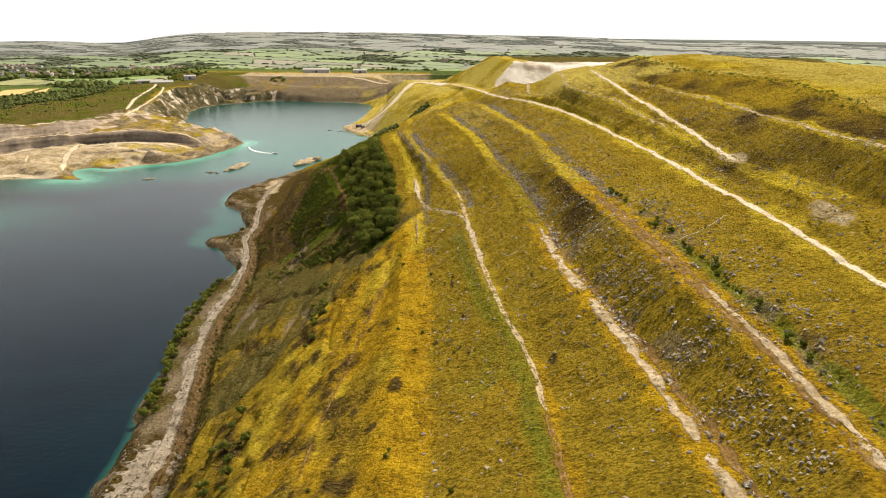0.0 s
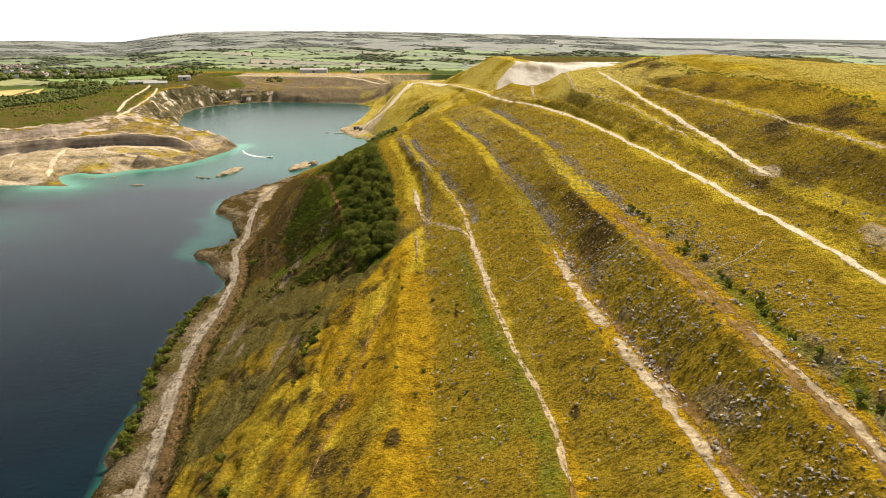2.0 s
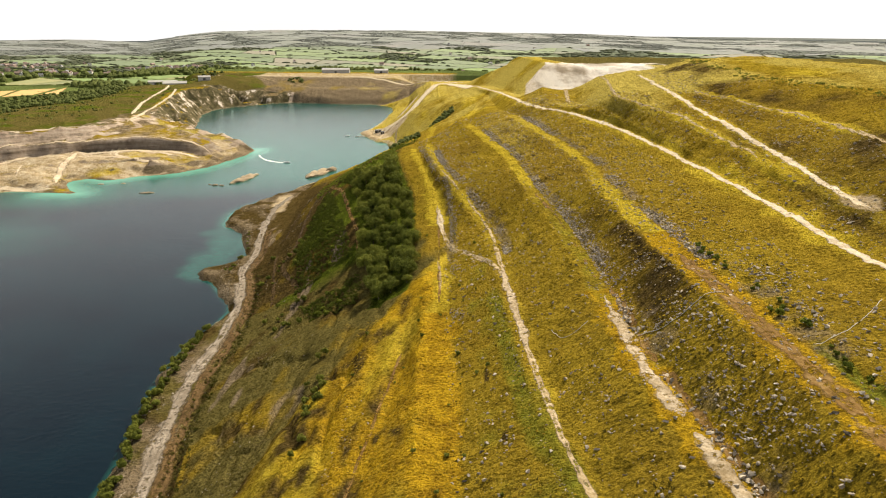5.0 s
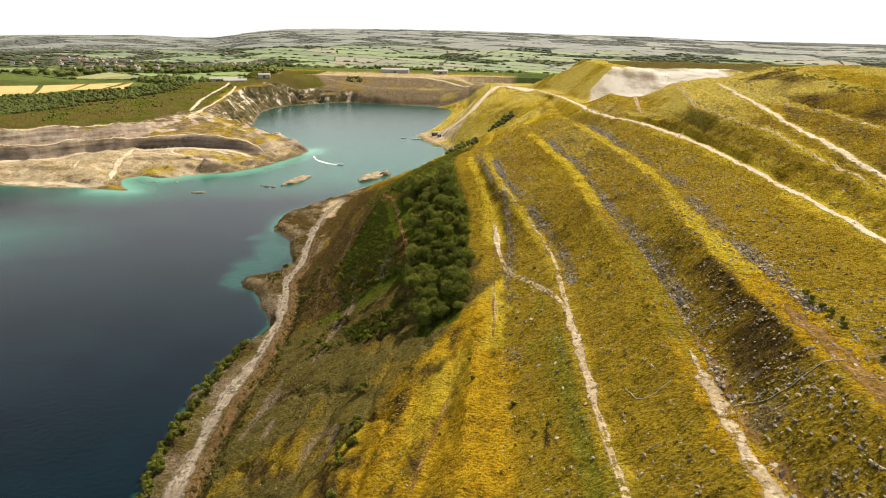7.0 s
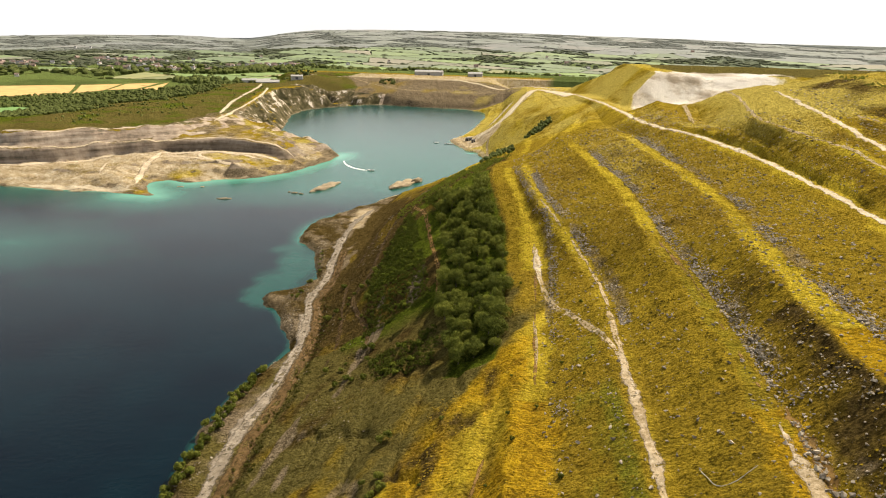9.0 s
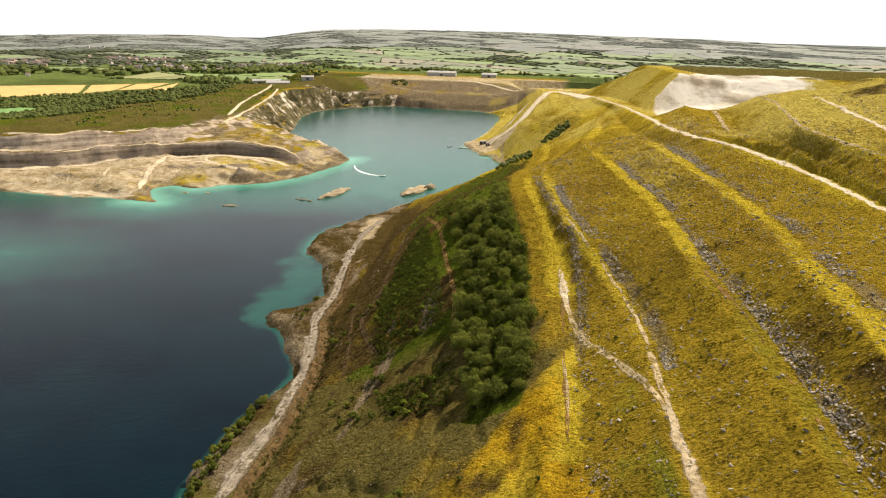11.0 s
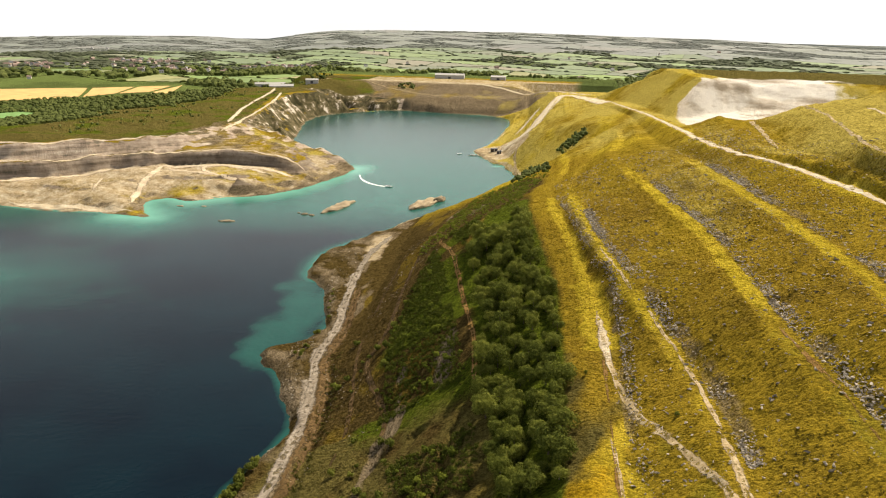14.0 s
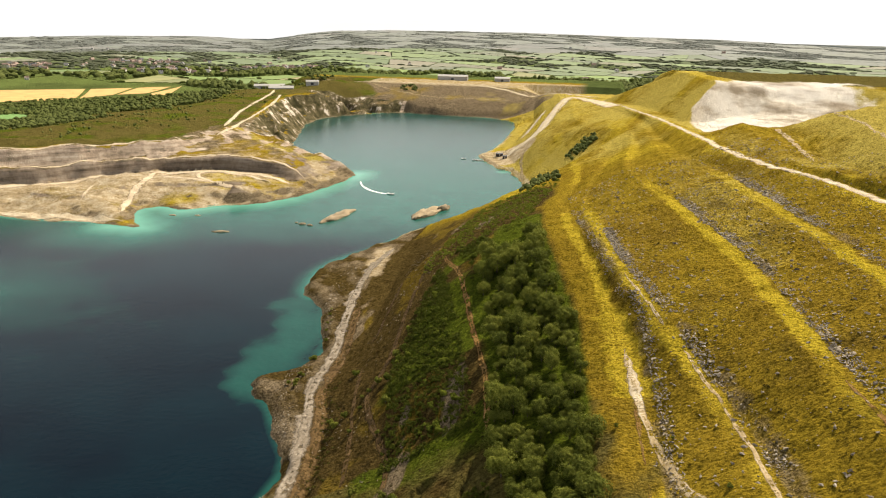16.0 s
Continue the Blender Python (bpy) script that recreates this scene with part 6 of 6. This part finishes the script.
for j in range(-3, 37):
    for i in range(-27, 25):
        cs = [corner(i, j, CELL), corner(i + 1, j, CELL), corner(i + 1, j + 1, CELL), corner(i, j + 1, CELL)]
        m = np.mean(cs, 0)
        dist = math.hypot(m[0], m[1] - 150)
        az_ = math.degrees(math.atan2(m[0], m[1] - 150))
        if dist > 4550 or az_ < -56 or az_ > 34 or m[1] < 1560 or (m[0] > -800 and m[1] < 1760) or (m[0] < -760 and m[1] < 1610):
            continue
        if az_ < -25 and dist > 4300:
            continue
        tier = tier_of(dist)
        kind = r_.rand()
        broad = -1300 < m[0] < 100 and 2150 < m[1] < 3100
        town = any(abs(m[0] - a) < b * 0.8 and abs(m[1] - c) < d * 0.8 for a, c, b, d in VILLAGES)
        if kind > (0.12 if broad else 0.54 if az_ < -12 else 0.42) and not town:
            pieces = [cs]
            if kind > 0.7 and not broad:
                a, b = (cs[0] + cs[1]) / 2, (cs[3] + cs[2]) / 2
                pieces = [[cs[0], a, b, cs[3]], [a, cs[1], cs[2], b]]
            store = tier_fields[tier]
            for piece in pieces:
                v, f = patch_grid(piece, (0.95, 0.965, 0.985)[tier], 5)
                store[0].append(v)
                store[1] += [tuple(k + store[2] for k in q) for q in f]
                store[2] += len(v)
        else:
            gap = max(17, dist / 105)
            for _ in range(int(CELL[0] * CELL[1] / gap ** 2 * (0.4 if town else 0.9))):
                a, b = r_.rand(2)
                p = (cs[0] * (1 - a) + cs[1] * a) * (1 - b) + (cs[3] * (1 - a) + cs[2] * a) * b
                s = gap * r_.uniform(0.35, 0.55)
                clumps[tier].append((p[0], p[1], s, s, 0.0))
        for a, b in ((cs[0], cs[1]), (cs[1], cs[2])):
            gap = max(11, dist / 125)
            long = np.linalg.norm(b - a)
            n = int(long / gap)
            turn = math.atan2(b[1] - a[1], b[0] - a[0])
            for k in range(n):
                if r_.rand() < (0.9, 0.9, 0.5)[tier]:
                    p = a + (b - a) * (k + r_.rand()) / n
                    tree = r_.rand() < 0.2
                    clumps[tier].append((p[0], p[1], gap * 0.62, r_.uniform(3.2, 4.6) if tree else r_.uniform(0.9, 1.6), turn))
# greyer and paler by depth: haze is put into the last two rows
HAZED_TINTS = (((0.12, 0.18, 0.04), (0.17, 0.245, 0.055), (0.09, 0.135, 0.04), (0.38, 0.29, 0.14)),
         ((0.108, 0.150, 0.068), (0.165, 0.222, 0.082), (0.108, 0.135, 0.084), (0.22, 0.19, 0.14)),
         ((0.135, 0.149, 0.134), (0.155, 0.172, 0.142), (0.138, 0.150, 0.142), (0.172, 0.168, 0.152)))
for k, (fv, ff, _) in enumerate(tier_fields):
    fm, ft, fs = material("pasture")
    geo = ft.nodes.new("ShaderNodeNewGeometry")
    a, b, c, d = HAZED_TINTS[k]
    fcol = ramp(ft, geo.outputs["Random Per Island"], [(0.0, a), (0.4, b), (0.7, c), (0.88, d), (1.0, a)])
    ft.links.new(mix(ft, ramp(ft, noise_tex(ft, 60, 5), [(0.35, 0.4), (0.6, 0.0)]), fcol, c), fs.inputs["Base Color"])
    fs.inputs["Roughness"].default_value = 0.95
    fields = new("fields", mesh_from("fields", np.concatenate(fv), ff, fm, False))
    tagged(fields, ("patchwork of green pasture and stubble in the valley", "patchwork of fields across the valley, paled by haze in their colour", "far hill fields, grey-green from haze put into their colour")[k], "fields", kind="stuff")


def field(corners, mat, label):
    v, f = patch_grid(corners, 1.0, 8, 0.6)
    tagged(new("field", mesh_from("field", v, f, mat)), label, "field", kind="structure")


field([(-1087, 1220), (-1240, 1370), (-1110, 1468), (-1003, 1312)], STUBBLE, "ripe golden corn field behind the woods")
field([(-998, 1318), (-1100, 1472), (-1043, 1530), (-985, 1392)], STUBBLE, "ripe golden corn field behind the woods")
field([(-980, 1396), (-1034, 1534), (-985, 1580), (-946, 1441)], STUBBLE, "ripe golden corn field behind the woods")
field([(-900, 1380), (-938, 1446), (-972, 1600), (-895, 1440)], STUBBLE, "narrow golden corn field at the wood's edge")
field([(-840, 960), (-985, 1085), (-915, 1075), (-790, 990)], MEADOW, "bright green meadow between woods")

# the woods west of the quarry
for _ in range(17000):
    x, y = -520 - 720 * r_.rand(), 690 + 800 * r_.rand()
    edge = np.interp(y, [700, 736, 800, 872, 995, 1142, 1300], [-585, -556, -545, -530, -528, -575, -640])
    upper = np.interp(x, [-1240, -1087, -1000, -900, -780, -600], [1180, 1212, 1305, 1375, 1480, 1560])
    meadow = 925 + 0.6 * (-785 - x) < y < 1000 + 0.48 * (-785 - x) and x < -780
    if x < edge + 14 * vnoise(np.array([x]), np.array([y]), 25, 6)[0] and y < upper and not meadow and (y > 1000 or vnoise(np.array([x]), np.array([y]), 45, 16)[0] > -0.25):
        s = 0.9 + 2.9 * r_.rand() ** 1.8
        clumps[0].append((x, y, s, s, 0.0))
# scrub on the quarry's rim and yard, and on the heath
for count, x0, x1, y0, y1, s0, s1 in ((200, -600, -500, 1120, 1330, 1.5, 3.2), (420, -330, 60, 1420, 1640, 2.5, 5.0), (420, -640, -430, 680, 1060, 0.5, 1.5), (60, -380, -330, 1225, 1250, 1.2, 2.4)):
    for _ in range(count):
        x, y = r_.uniform(x0, x1), r_.uniform(y0, y1)
        if vnoise(np.array([x]), np.array([y]), 34, 2)[0] > -0.1:
            s = r_.uniform(s0, s1)
            clumps[0].append((x, y, s, s, 0.0))
for x, y in ((-76, 618), (-58, 758)):
    for _ in range(70):
        s = r_.uniform(1.0, 2.2)
        clumps[0].append((x + r_.normal(0, 5), y + r_.normal(0, 9), s, s, 0.0))
shapes = []
for _ in range(6):
    b = bmesh.new()
    bmesh.ops.create_icosphere(b, subdivisions=1, radius=1.0)
    for v in b.verts:
        v.co *= rng.uniform(0.7, 1.25)
    b.verts.ensure_lookup_table()
    shapes.append((np.array([v.co[:] for v in b.verts]), np.array([[v.index for v in f.verts] for f in b.faces])))
    b.free()
# middle and far leaves are coloured paler to stand in for haze
WOODS = (HEDGE, leaf_material("middle_woods_hazed", (0.135, 0.155, 0.10), (0.21, 0.23, 0.15), 0.6), leaf_material("far_woods_hazed", (0.26, 0.275, 0.255), (0.32, 0.335, 0.30), 0.6))
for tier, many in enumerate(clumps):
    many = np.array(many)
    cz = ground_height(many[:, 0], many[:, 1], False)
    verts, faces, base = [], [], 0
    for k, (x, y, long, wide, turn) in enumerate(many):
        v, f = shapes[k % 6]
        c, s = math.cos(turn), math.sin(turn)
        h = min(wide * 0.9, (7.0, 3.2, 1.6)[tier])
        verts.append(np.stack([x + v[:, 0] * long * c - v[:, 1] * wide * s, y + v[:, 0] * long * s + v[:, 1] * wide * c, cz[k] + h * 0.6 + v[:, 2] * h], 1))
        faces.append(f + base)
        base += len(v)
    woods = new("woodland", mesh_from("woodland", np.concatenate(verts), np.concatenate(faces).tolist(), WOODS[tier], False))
    tagged(woods, ("dark green hedgerows, copses and woods of the valley", "hedges and copses across the valley, greyed by haze in their colour", "far hill woods, pale grey from haze put into their colour")[tier], "woodland", kind="stuff")


def house_meshes(size, wall, roof):
    w = bm_mesh("wall", box((size[0], size[1], size[2] + 2), (0, 0, size[2] / 2 - 1)), wall)
    r = bm_mesh("roof", gable(size, size[1] * 0.42, 0.35, size[2]), roof)
    c = bm_mesh("chimney", box((0.9, 0.9, 2.2), (size[0] * 0.36, 0, size[2] + size[1] * 0.42)), BRICKS)
    g = [bm_mesh("window", box((1.3, 0.12, 1.2), (dx, -size[1] / 2 - 0.03, dz)), GLASS) for dx in (-size[0] * 0.28, size[0] * 0.28) for dz in (1.5, 4.2)]
    return w, r, c, g


def house(meshes, x, y, turn, label):
    e = new("house")
    part("wall", meshes[0], e)
    roof = part("roof", meshes[1], e)
    part("chimney", meshes[2], roof)
    for g in meshes[3]:
        part("window", g, e)
    z = float(ground_height(np.array([x]), np.array([y]), False)[0])
    e.matrix_basis = pose(x, y, z, 0, 0, turn)
    tagged(e, label, "house", "houses in the valley")


HOUSES = [(house_meshes((11, 8, 5.4), WALLS, SLATE), "pale rendered house with a slate roof"),
          (house_meshes((14, 8, 5.4), BRICKS, TILES), "brick house with a brown tiled roof"),
          (house_meshes((9, 7, 5.2), WALLS, TILES), "pale rendered house with a tiled roof")]
for a, c, b, d in VILLAGES:
    for _ in range(46 if b > 130 else 28):
        meshes, label = HOUSES[r_.randint(3)]
        house(meshes, a + r_.normal(0, b * 0.5), c + r_.normal(0, d * 0.5), r_.choice([0, 90, 30]) + r_.uniform(-12, 12), label)
for _ in range(22):
    meshes, label = HOUSES[r_.randint(3)]
    a = radians(r_.uniform(-50, 10))
    d = r_.uniform(1900, 3300)
    house(meshes, d * math.sin(a), 150 + d * math.cos(a), r_.uniform(0, 180), label)


SHEET = plain_material("grey_sheet_roof", (0.33, 0.32, 0.30), 0.6, 0.12)


def shed(x, y, turn, size, label):
    e = new("shed")
    z = float(ground_height(np.array([x]), np.array([y]), False)[0])
    part("wall", bm_mesh("wall", box((size[0], size[1], size[2] + 2), (0, 0, size[2] / 2 - 1)), SHEET), e)
    part("roof", bm_mesh("roof", gable(size, size[1] * 0.18, 0.4, size[2]), SHEET), e)
    part("door", bm_mesh("door", box((4, 0.15, 3.5), (0, -size[1] / 2 - 0.04, 1.75)), DARK), e)
    e.matrix_basis = pose(x, y, z, 0, 0, turn)
    tagged(e, label, "shed", "works buildings by the quarry")


shed(-500, 1130, 25, (34, 14, 6), "long pale works shed beside the quarry rim")
shed(-540, 1150, 25, (22, 12, 5), "pale works shed beside the quarry rim")
shed(-470, 1170, 20, (18, 10, 5), "pale works shed beside the quarry rim")
shed(-300, 1340, 5, (48, 14, 6), "long white shed behind the quarry rim")
shed(-220, 1345, 5, (24, 12, 5), "white shed behind the quarry rim")
shed(-545, 1205, 40, (26, 12, 5), "grey works shed among scrub")
